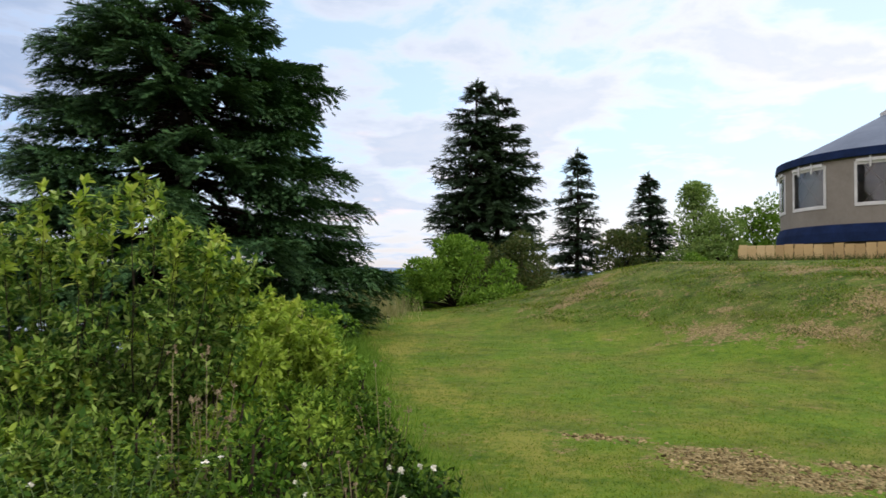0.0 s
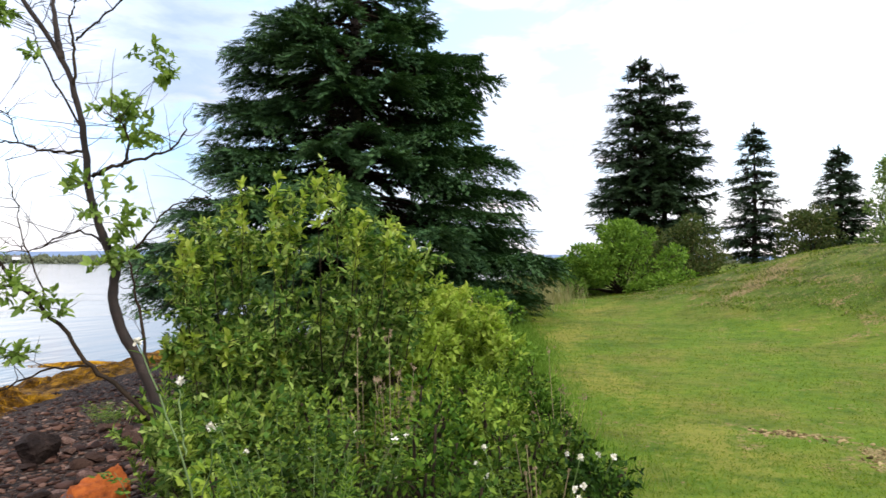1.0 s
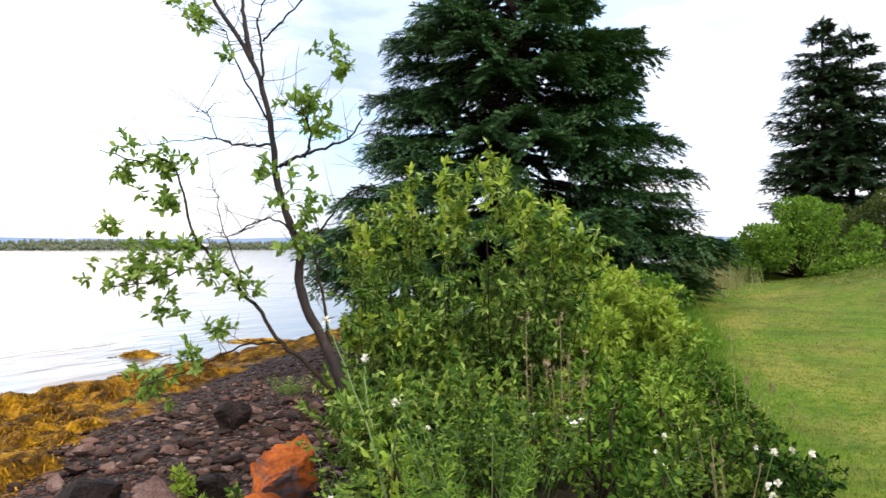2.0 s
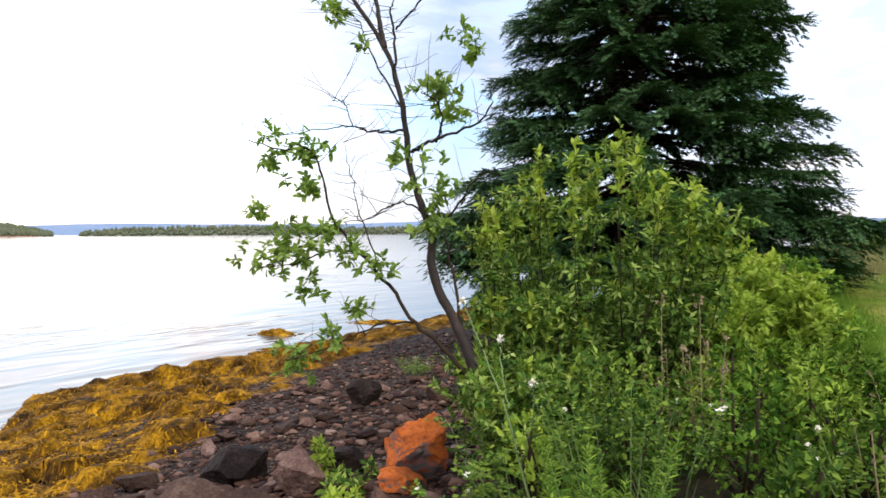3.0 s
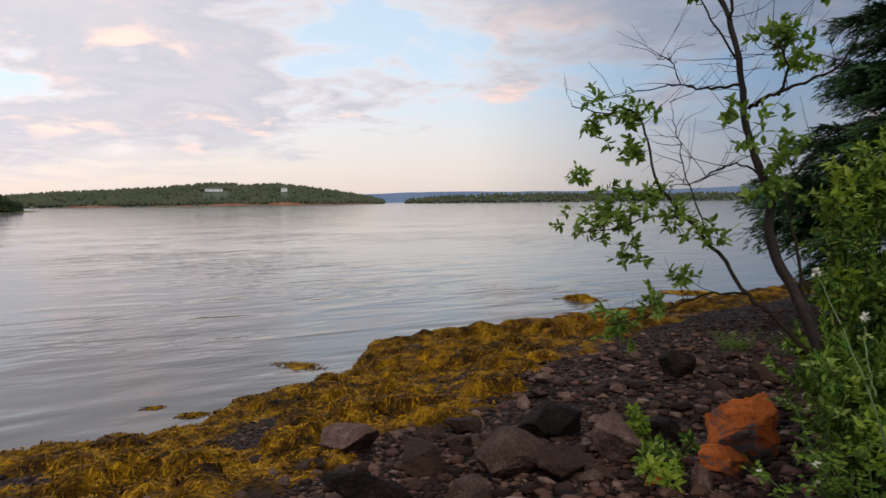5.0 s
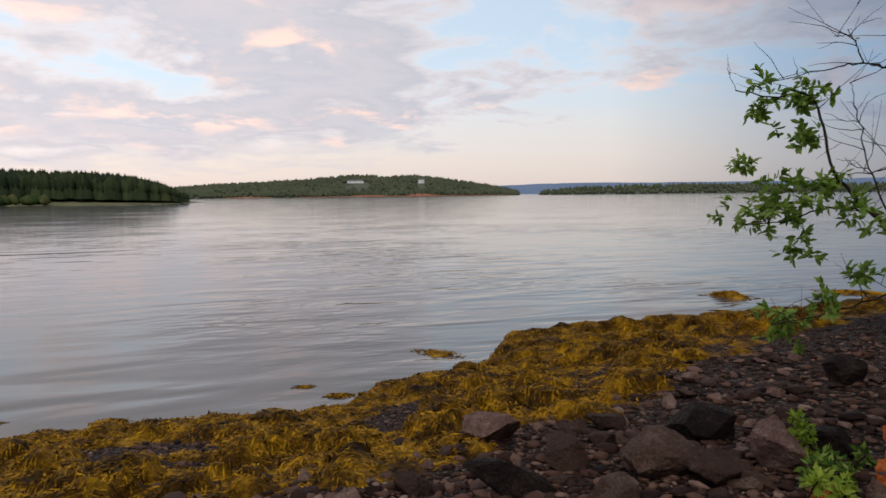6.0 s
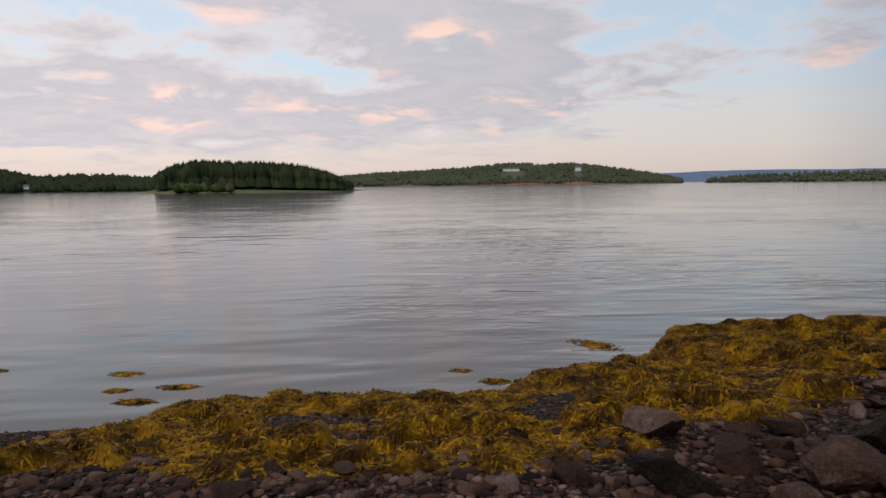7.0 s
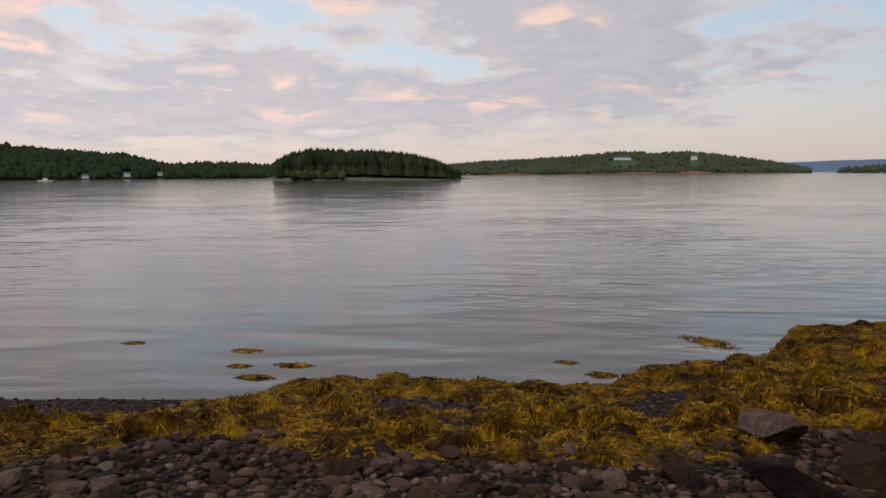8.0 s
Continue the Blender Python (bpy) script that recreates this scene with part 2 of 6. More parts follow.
def ground_material():
    """Mown lawn with dry and bare patches; soil and shingle below the bank."""
    m = bpy.data.materials.new("lawn, bank and shingle")
    m.use_nodes = True
    n = Nodes(m.node_tree)
    geo = n.add("ShaderNodeNewGeometry")
    where = geo.outputs["Position"]
    sep = n.add("ShaderNodeSeparateXYZ")
    n.link(where, sep.inputs[0])
    x, y, z = sep.outputs
    blades = n.noise(where, 45, 5, 0.7)
    tufts = n.noise(where, 5.5, 5, 0.65)
    broad = n.noise(where, 0.7, 5, 0.62)
    green = n.ramp(n.math("ADD", n.math("MULTIPLY", blades, 0.45), n.math("MULTIPLY", tufts, 0.55)),
                   [(0.28, (0.038, 0.074, 0.006)), (0.46, (0.098, 0.168, 0.009)), (0.60, (0.160, 0.226, 0.013)), (0.76, (0.25, 0.24, 0.030))])
    dry = n.ramp(tufts, [(0.3, (0.12, 0.12, 0.018)), (0.6, (0.235, 0.21, 0.04)), (0.8, (0.32, 0.26, 0.075))])
    green = n.mix(n.ramp(broad, [(0.44, (0, 0, 0)), (0.64, (0.8, 0.8, 0.8))]), green, dry)
    # darker and lusher strips of turf along the slope
    strip = n.add("ShaderNodeMapping")
    strip.inputs["Rotation"].default_value = (0, 0, radians(49))
    strip.inputs["Scale"].default_value = (0.6, 1.2, 1)
    n.link(where, strip.inputs[0])
    lush = n.ramp(n.noise(strip.outputs[0], 1.1, 7, 0.72, 0.6), [(0.32, (0.50, 0.56, 0.5)), (0.5, (0.85, 0.87, 0.85)), (0.64, (1.04, 1.0, 0.95))])
    green = n.mix(1.0, green, lush, "MULTIPLY")
    # rough unmown turf on the mound, darkened to paint in the slope's shade
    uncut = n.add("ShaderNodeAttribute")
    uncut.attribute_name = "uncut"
    coarse_shade = n.ramp(n.noise(strip.outputs[0], 3.2, 6, 0.7), [(0.34, (0.018, 0.032, 0.006)), (0.47, (0.050, 0.078, 0.010)), (0.58, (0.096, 0.122, 0.018)), (0.70, (0.17, 0.14, 0.046))])
    green = n.mix(n.math("MULTIPLY", n.math("ADD", uncut.outputs["Fac"], n.math("MULTIPLY_ADD", tufts, 1.2, -0.6), clamp=True), 0.85), green, coarse_shade)
    # bare scuffed patches and yellowed tracks, by the ground's own marks
    marks = n.add("ShaderNodeAttribute")
    marks.attribute_name = "bare"
    track = n.add("ShaderNodeAttribute")
    track.attribute_name = "dry"
    clod = n.math("ADD", n.math("MULTIPLY", n.noise(where, 2.2, 4, 0.6), 0.45), n.math("MULTIPLY", n.noise(where, 11, 5, 0.75), 0.55))
    scuff = n.math("ADD", marks.outputs["Fac"], n.math("MULTIPLY_ADD", clod, 5.2, -2.6))
    yellow = n.math("ADD", track.outputs["Fac"], n.math("MULTIPLY_ADD", tufts, 1.2, -0.6))
    bare = n.ramp(n.noise(where, 30, 5, 0.7), [(0.36, (0.045, 0.030, 0.012)), (0.48, (0.19, 0.138, 0.055)), (0.66, (0.40, 0.30, 0.14))])
    green = n.mix(n.ramp(yellow, [(0.35, (0, 0, 0)), (1.0, (0.6, 0.6, 0.6))], True), green, (0.27, 0.235, 0.045))
    grass = n.mix(n.ramp(scuff, [(0.42, (0, 0, 0)), (0.80, (0.95, 0.95, 0.95))]), green, bare)
    # litter and earth under the weeds, darkened to paint the shade between plants
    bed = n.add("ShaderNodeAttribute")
    bed.attribute_name = "litter_shade"
    shaded_litter = n.ramp(n.noise(where, 22, 5, 0.7), [(0.3, (0.010, 0.008, 0.004)), (0.55, (0.035, 0.026, 0.012)), (0.75, (0.085, 0.065, 0.03))])
    grass = n.mix(bed.outputs["Fac"], grass, shaded_litter)
    cells = n.add("ShaderNodeTexVoronoi", Scale=17.0)
    n.link(where, cells.inputs["Vector"])
    hue = n.add("ShaderNodeSeparateColor")
    n.link(cells.outputs["Color"], hue.inputs[0])
    soil = n.ramp(hue.outputs[0], [(0.1, (0.016, 0.008, 0.005)), (0.5, (0.060, 0.032, 0.021)), (0.85, (0.115, 0.066, 0.045)), (0.97, (0.20, 0.15, 0.12))])
    soil = n.mix(n.ramp(cells.outputs["Distance"], [(0.25, (0, 0, 0)), (0.6, (0.85, 0.85, 0.85))]), soil, (0.006, 0.004, 0.003))
    stones = n.math("MULTIPLY", n.math("SUBTRACT", 0.6, cells.outputs["Distance"]), n.math("SUBTRACT", 1.0, n.math("MULTIPLY_ADD", z, 5.0, 1.6, clamp=True)))
    low = n.math("MULTIPLY_ADD", z, 5.0, 1.6, clamp=True)
    bsdf = n.add("ShaderNodeBsdfPrincipled", Roughness=0.9)
    bsdf.inputs["Specular IOR Level"].default_value = 0.2
    n.link(n.mix(low, soil, grass), bsdf.inputs["Base Color"])
    bm = n.add("ShaderNodeBump", Strength=0.6, Distance=0.07)
    n.link(n.math("ADD", n.math("ADD", n.math("MULTIPLY", blades, 0.5), n.math("ADD", tufts, clod)), n.math("MULTIPLY", stones, 2.5)), bm.inputs["Height"])
    n.link(bm.outputs[0], bsdf.inputs["Normal"])
    out = n.add("ShaderNodeOutputMaterial")
    n.link(bsdf.outputs[0], out.inputs[0])
    return m


M_GROUND = ground_material()


def water_material():
    m = bpy.data.materials.new("calm sea water")
    m.use_nodes = True
    n = Nodes(m.node_tree)
    geo = n.add("ShaderNodeNewGeometry")
    where = geo.outputs["Position"]
    def long_waves(turn, along, scale, detail, twist):
        mp = n.add("ShaderNodeMapping")
        mp.inputs["Rotation"].default_value = (0, 0, radians(turn))
        mp.inputs["Scale"].default_value = (1.0, along, 1)
        n.link(where, mp.inputs[0])
        return n.noise(mp.outputs[0], scale, detail, 0.45, twist)

    sep = n.add("ShaderNodeSeparateXYZ")
    n.link(where, sep.inputs[0])
    # glassy far out, with swell and ripples where the bay shoals
    out_there = n.math("MULTIPLY_ADD", sep.outputs[0], -0.012, -0.2, clamp=True)
    calm = n.ramp(n.noise(where, 0.045, 3, 0.55), [(0.40, (0.30, 0.30, 0.30)), (0.60, (1, 1, 1))])
    swell = long_waves(10, 0.34, 0.62, 1.0, 0.4)
    ripple = long_waves(18, 0.4, 2.3, 1.5, 0.4)
    patch = n.ramp(n.noise(where, 0.11, 2, 0.5), [(0.44, (0, 0, 0)), (0.62, (1, 1, 1))])
    sea = n.math("ADD", n.math("MULTIPLY", swell, 1.15), n.math("MULTIPLY", ripple, n.math("MULTIPLY_ADD", patch, 0.42, 0.06)))
    sea = n.math("MULTIPLY", sea, n.math("SUBTRACT", 1.0, n.math("MULTIPLY", out_there, 0.6)))
    bm = n.add("ShaderNodeBump", Strength=0.75, Distance=0.15)
    n.link(n.math("MULTIPLY", sea, calm), bm.inputs["Height"])
    bsdf = n.add("ShaderNodeBsdfPrincipled", Roughness=0.09, IOR=1.33)
    bsdf.inputs["Base Color"].default_value = (0.095, 0.095, 0.090, 1)
    n.link(bm.outputs[0], bsdf.inputs["Normal"])
    out = n.add("ShaderNodeOutputMaterial")
    n.link(bsdf.outputs[0], out.inputs[0])
    return m


M_WATER = water_material()
M_FABRIC = surface("taupe canvas", [(0.2, (0.155, 0.135, 0.11)), (0.8, (0.21, 0.185, 0.155))], 1.5, 0.85, 0.2, 60, 0.004)
M_ROOF = surface("slate blue roof canvas", [(0.2, (0.075, 0.088, 0.118)), (0.8, (0.125, 0.143, 0.18))], 0.8, 0.55, 0.1, 30, 0.004)
M_NAVY = surface("navy canvas", [(0.2, (0.004, 0.010, 0.032)), (0.8, (0.010, 0.022, 0.070))], 2, 0.8, 0.3, 12, 0.02, spec=0.1)
M_TRIM = surface("pale grey webbing", [(0.2, (0.42, 0.41, 0.40)), (0.8, (0.58, 0.57, 0.55))], 4, 0.7, 0)
M_LATTICE = surface("dark wood lattice", [(0.2, (0.07, 0.05, 0.035)), (0.8, (0.13, 0.10, 0.07))], 6, 0.7, 0)
M_PLANK = surface("new fence plank", [(0.1, (0.32, 0.21, 0.085)), (0.5, (0.48, 0.33, 0.145)), (0.9, (0.60, 0.45, 0.23))], 3, 0.75, 0.3, 30, 0.005, object_random=0.55)
M_WHITE = surface("white painted wall", [(0.2, (0.78, 0.78, 0.76)), (0.8, (0.88, 0.88, 0.86))], 0.4, 0.7, 0)
M_ROOF_GREY = surface("grey roof shingle", [(0.2, (0.10, 0.09, 0.09)), (0.8, (0.20, 0.18, 0.17))], 0.5, 0.8, 0)
M_CLIFF = surface("red earth shore", [(0.2, (0.24, 0.085, 0.045)), (0.8, (0.42, 0.18, 0.10))], 0.05, 0.9, 0)
# far hill and woods: distance haze is mixed into these paler base colours
M_HAZE_HILL = surface("wooded hillside with haze in its colour", [(0.2, (0.066, 0.076, 0.048)), (0.5, (0.095, 0.108, 0.062)), (0.85, (0.145, 0.15, 0.08))], 0.02, 0.95, 0.8, 0.15, 3.0)
M_HAZE_WOOD = surface("far mixed woodland with haze in its colour", [(0.25, (0.070, 0.080, 0.052)), (0.5, (0.105, 0.118, 0.070)), (0.75, (0.160, 0.165, 0.090))], 0.012, 0.9, 0, island=0.08, leaf=0.1, spec=0.05)
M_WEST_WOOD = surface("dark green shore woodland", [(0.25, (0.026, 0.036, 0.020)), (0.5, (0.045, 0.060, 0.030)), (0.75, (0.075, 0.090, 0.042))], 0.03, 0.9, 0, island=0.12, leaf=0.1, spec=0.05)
M_ISLE_WOOD = leafy("dark island conifers", [(0.2, (0.020, 0.030, 0.016)), (0.5, (0.036, 0.048, 0.022)), (0.8, (0.064, 0.076, 0.032))], 0.8, 0.1, 0.05)
# the ridge's haze is painted as a blue base colour
M_BLUE_HILL = surface("hazy far ridge", [(0.2, (0.13, 0.19, 0.30)), (0.8, (0.17, 0.235, 0.35))], 0.004, 1.0, 0)
M_MEADOW = surface("shore meadow", [(0.2, (0.12, 0.13, 0.05)), (0.8, (0.22, 0.20, 0.09))], 0.08, 0.9, 0)


def vinyl():
    m = bpy.data.materials.new("clear window vinyl")
    m.use_nodes = True
    n = Nodes(m.node_tree)
    glass = n.add("ShaderNodeBsdfPrincipled", Roughness=0.08, IOR=1.4)
    glass.inputs["Base Color"].default_value = (0.9, 0.92, 0.95, 1)
    glass.inputs["Transmission Weight"].default_value = 1.0
    out = n.add("ShaderNodeOutputMaterial")
    n.link(glass.outputs[0], out.inputs[0])
    return m


M_VINYL = vinyl()

# ---- mesh tools ----


def raw_mesh(name, V, F, material, smooth=False):
    V, F = np.asarray(V, np.float32), np.asarray(F, np.int32)
    me = bpy.data.meshes.new(name)
    n, k = F.shape
    me.vertices.add(len(V))
    me.vertices.foreach_set("co", V.ravel())
    me.loops.add(n * k)
    me.loops.foreach_set("vertex_index", F.ravel())
    me.polygons.add(n)
    me.polygons.foreach_set("loop_start", np.arange(0, n * k, k, dtype=np.int32))
    if smooth:
        me.polygons.foreach_set("use_smooth", np.ones(n, bool))
    me.update(calc_edges=True)
    me.validate()
    me.materials.append(material)
    return me


def part_np(name, V, F, material, parent=None, label="", smooth=False):
    ob = new(name, raw_mesh(name, V, F, material, smooth))
    ob.parent = parent
    return tagged(ob, label)


def part(name, bm, material, parent=None, label="", smooth=False):
    """Links a bmesh as one mesh object under a thing or a part."""
    me = bpy.data.meshes.new(name)
    bm.to_mesh(me)
    bm.free()
    me.materials.append(material)
    if smooth:
        for p in me.polygons:
            p.use_smooth = True
    ob = new(name, me)
    ob.parent = parent
    return tagged(ob, label)


def join(pieces):
    """Joins (V, F) pairs into one pair; all faces have the same corner count."""
    vs, fs, at = [], [], 0
    for V, F in pieces:
        vs.append(V)
        fs.append(F + at)
        at += len(V)
    return np.concatenate(vs), np.concatenate(fs)


def unit(a):
    return a / np.maximum(np.linalg.norm(a, axis=-1, keepdims=True), 1e-9)


def frames(d, up):
    """Turns whose x runs along d and whose z leans to up."""
    d = unit(d)
    y = unit(np.cross(up, d))
    z = np.cross(d, y)
    return np.stack([d, y, z], -1)


def scatter(V, F, pos, turn, size):
    """Copies of a small template at every place, joined."""
    size = np.asarray(size, float)
    size = size[:, None] if size.ndim == 1 else size
    all_v = np.einsum("nij,nmj->nmi", turn, V[None] * size[:, None, :]) + pos[:, None]
    all_f = F[None] + (np.arange(len(pos)) * len(V))[:, None, None]
    return all_v.reshape(-1, 3), all_f.reshape(-1, F.shape[1])


LEAF = (np.array([(0, 0, 0), (0.3, 0.2, 0.05), (0.33, 0, 0), (0.3, -0.2, 0.05), (0.7, 0.19, 0.02), (0.7, 0, -0.03), (0.7, -0.19, 0.02), (1, 0, -0.1)], float),
        np.array([(0, 2, 1), (0, 3, 2), (1, 2, 5), (1, 5, 4), (2, 3, 6), (2, 6, 5), (4, 5, 7), (5, 6, 7)]))
SMALL_LEAF = (np.array([(0, 0, 0), (0.45, 0.24, 0.04), (0.5, 0, -0.02), (0.45, -0.24, 0.04), (1, 0, -0.06)], float),
              np.array([(0, 2, 1), (0, 3, 2), (1, 2, 4), (2, 3, 4)]))
BLADE = (np.array([(0, -0.5, 0), (0, 0.5, 0), (1, 0, 0)], float), np.array([(0, 1, 2)]))


def tube(points, radii, sides=6):
    """A tapered tube through points, closed at its ends, as triangles."""
    P, R = np.asarray(points, float), np.asarray(radii, float)
    t = unit(np.gradient(P, axis=0))
    ref = np.where(np.abs(t[:, 2:3]) > 0.9, np.array([[1.0, 0, 0]]), np.array([[0, 0, 1.0]]))
    a = unit(np.cross(t, ref))
    b = np.cross(t, a)
    ang = np.linspace(0, 2 * np.pi, sides, endpoint=False)
    ring = (np.cos(ang)[None, :, None] * a[:, None] + np.sin(ang)[None, :, None] * b[:, None]) * R[:, None, None] + P[:, None]
    V = ring.reshape(-1, 3)
    F = []
    for i in range(len(P) - 1):
        for j in range(sides):
            q = (i * sides + j, i * sides + (j + 1) % sides, (i + 1) * sides + (j + 1) % sides, (i + 1) * sides + j)
            F += [(q[0], q[1], q[2]), (q[0], q[2], q[3])]
    top = (len(P) - 1) * sides
    F += [(0, j + 1, j) for j in range(1, sides - 1)] + [(top, top + j, top + j + 1) for j in range(1, sides - 1)]
    return V, np.array(F)


def curve_points(points, count=14, wobble=0.0, rng=None):
    """A smooth run through a few control points."""
    P = np.asarray(points, float)
    s = np.linspace(0, len(P) - 1, count)
    out = []
    for v in s:
        i = min(int(v), len(P) - 2)
        f = v - i
        p0, p1, p2, p3 = P[max(i - 1, 0)], P[i], P[i + 1], P[min(i + 2, len(P) - 1)]
        out.append(0.5 * (2 * p1 + (p2 - p0) * f + (2 * p0 - 5 * p1 + 4 * p2 - p3) * f * f + (3 * p1 - 3 * p2 + p3 - p0) * f ** 3))
    out = np.array(out)
    if wobble:
        out[1:-1] += rng.normal(0, wobble, (count - 2, 3))
    return out


def box(bm, x0, x1, y0, y1, z0, z1, bevel=0.0):
    verts = bmesh.ops.create_cube(bm, size=1.0, matrix=Matrix.Translation(((x0 + x1) / 2, (y0 + y1) / 2, (z0 + z1) / 2)) @ Matrix.Diagonal((x1 - x0, y1 - y0, z1 - z0, 1)))["verts"]
    if bevel:
        edges = list({e for v in verts for e in v.link_edges})
        bmesh.ops.bevel(bm, geom=edges, offset=bevel, segments=1, affect="EDGES")
    return bm


# ---- the lie of the land ----
SHORE_Y = np.array([-80, -30, -9, -4.6, -3.4, -1.6, -0.4, 1.7, 2.5, 5.4, 7.0, 9.5, 12, 15, 21, 27, 36, 48, 70, 140])
SHORE_X = np.array([-6, -9.5, -11.5, -11.7, -12.6, -12.8, -12.4, -12.5, -13.5, -14.75, -17.4, -17.7, -17.4, -17.4, -17.8, -18.8, -16, -12, -10, 0])
BANK_Y = np.array([-80, -10, 2, 5, 8, 15, 30, 48, 70, 140])
BANK_X = np.array([0, -3.6, -4.4, -4.5, -5.0, -8.0, -9.0, -6.5, -4, 8])


def step(a, b, v):
    t = np.clip((v - a) / (b - a), 0, 1)
    return t * t * (3 - 2 * t)


def wave(x, y, scale, seed=0.0):
    """Cheap smooth unevenness."""
    x, y = x * scale + seed, y * scale - seed * 0.7
    return (np.sin(1.7 * x + 1.3 * np.sin(1.1 * y)) + np.sin(2.1 * y + 1.7 * np.sin(0.9 * x + 1.0)) + 0.5 * np.sin(3.7 * x - 2.9 * y)) / 2.5


def land(x, y):
    """The ground's height."""
    x, y = np.asarray(x, float), np.asarray(y, float)
    shore, bank = np.interp(y, SHORE_Y, SHORE_X), np.interp(y, BANK_Y, BANK_X)
    lawn = 0.045 * np.clip(y - 8, 0, 40) + 0.03 * wave(x, y, 0.35)
    s = (x - 4.6) * 0.757 + (y - 19.5) * 0.653
    along = (x - 4.6) * 0.653 - (y - 19.5) * 0.757
    rise = step(-5.2, 0.4, s) * step(-6.2, 2.0, along)
    lawn = lawn + (2.14 - lawn) * rise + 0.05 * wave(x, y, 0.9, 3) * step(-6, -2, s) * (1 - step(-0.5, 0.6, s))
    u = (x - shore) / (bank - shore)
    beach = WATER + 1.5 * np.clip(u, -3, 1) + 0.05 * wave(x, y, 1.1, 1) * np.clip(u + 0.3, 0, 1)
    beach = np.where(u < 0, np.maximum(beach, WATER - 4.5), beach)
    up = step(0, 1, (x - bank) / np.maximum(3.2 + 0.05 * np.abs(y), 1))
    return np.where(x > bank, beach + (lawn - beach) * up, beach)


def put(x, y, dz=0.0):
    return Vector((x, y, float(land(x, y)) + dz))


def blotch(x, y, cx, cy, rx, ry, turn):
    """1 in the middle of a turned oval, falling to 0 past its edge."""
    c, s = math.cos(radians(turn)), math.sin(radians(turn))
    u, v = (x - cx) * c + (y - cy) * s, -(x - cx) * s + (y - cy) * c
    return np.clip(1.25 - np.hypot(u / rx, v / ry), 0, 1)


def bare_mark(x, y):
    """Where the turf is scuffed to bare earth."""
    out = np.zeros_like(x)
    for spot in ((2.7, 6.0, 1.1, 0.62, -35), (1.6, 7.0, 0.7, 0.26, -20), (4.0, 5.7, 1.3, 0.5, -40), (5.2, 13.4, 0.9, 0.4, -45), (6.6, 12.2, 0.9, 0.3, -45), (7.6, 15.0, 0.75, 0.32, -50), (8.6, 13.8, 0.9, 0.3, -50), (3.3, 17.4, 1.3, 0.4, 45), (7.9, 12.4, 0.8, 0.5, -45)):
        out = np.maximum(out, blotch(x, y, *spot))
    slope = step(-5.0, -3.0, (x - 4.6) * 0.757 + (y - 19.5) * 0.653) * step(-9, -2, (x - 4.6) * 0.653 - (y - 19.5) * 0.757)
    return out * 1.0 + 0.20 * wave(x, y, 1.9, 4) + 0.05 + 0.22 * slope


def uncut_shade_mark(x, y):
    """The rough turf of the mound's slope, where its shade is painted in."""
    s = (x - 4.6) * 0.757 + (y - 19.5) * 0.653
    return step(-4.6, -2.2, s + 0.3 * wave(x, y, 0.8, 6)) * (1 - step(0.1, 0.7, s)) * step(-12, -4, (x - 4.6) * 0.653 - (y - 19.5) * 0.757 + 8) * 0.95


# the weeds' edges along the lawn and along the beach
EDGE_Y = np.array([2, 3, 4, 5.1, 7.1, 9, 12.4, 17, 21])
EDGE_X = np.array([-1.3, -0.85, -0.35, -0.05, -0.6, -0.85, -1.3, -2.3, -2.1])
LEFT_Y = np.array([2.0, 2.7, 3.3, 4.0, 5.5, 8, 14, 18])
LEFT_X = np.array([-1.4, -1.9, -2.3, -2.75, -3.75, -4.7, -7.0, -6.5])


def litter_shade_mark(x, y):
    """The earth under the bank's weeds, where litter and painted shade darken it."""
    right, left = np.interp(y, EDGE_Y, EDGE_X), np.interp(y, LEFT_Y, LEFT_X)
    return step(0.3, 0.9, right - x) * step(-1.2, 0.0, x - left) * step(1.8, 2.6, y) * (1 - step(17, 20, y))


def dry_mark(x, y):
    """Where the grass is yellowed: the mower's track along the weeds and the top of the slope."""
    line = np.interp(y, (5, 6.6, 8.3, 9.9, 12, 15, 18, 21), (1.1, 0.75, 0.4, -0.2, -0.85, -0.9, -0.4, 0.6))
    track = np.clip(1 - np.abs(x - line) / 0.75, 0, 1) * (y > 4.5) * (y < 22)
    slope = blotch(x, y, 3.6, 17.8, 2.4, 1.0, 40)
    return 0.62 * track + 0.65 * slope + 0.26 * wave(x, y, 0.7, 9) + 0.12 * wave(x, y, 2.1, 2) + 0.1


def grid_sheet(xs, ys, height):
    X, Y = np.meshgrid(xs, ys)
    V = np.stack([X, Y, height(X, Y)], -1).reshape(-1, 3)
    i = np.arange(len(V)).reshape(len(ys), len(xs))
    F = np.stack([i[:-1, :-1], i[:-1, 1:], i[1:, 1:], i[1:, :-1]], -1).reshape(-1, 4)
    return V, F


def spaced(fine0, fine1, step_fine, lo, hi):
    """Even fine steps in the middle, growing outwards to the ends."""
    mid = list(np.arange(fine0, fine1, step_fine))
    d, a = step_fine, fine0
    left, right = [], []
    while a > lo:
        d *= 1.35
        a = max(a - d, lo)
        left.append(a)
    d, a = step_fine, mid[-1]
    while a < hi:
        d *= 1.35
        a = min(a + d, hi)
        right.append(a)
    return np.array(left[::-1] + mid + right)


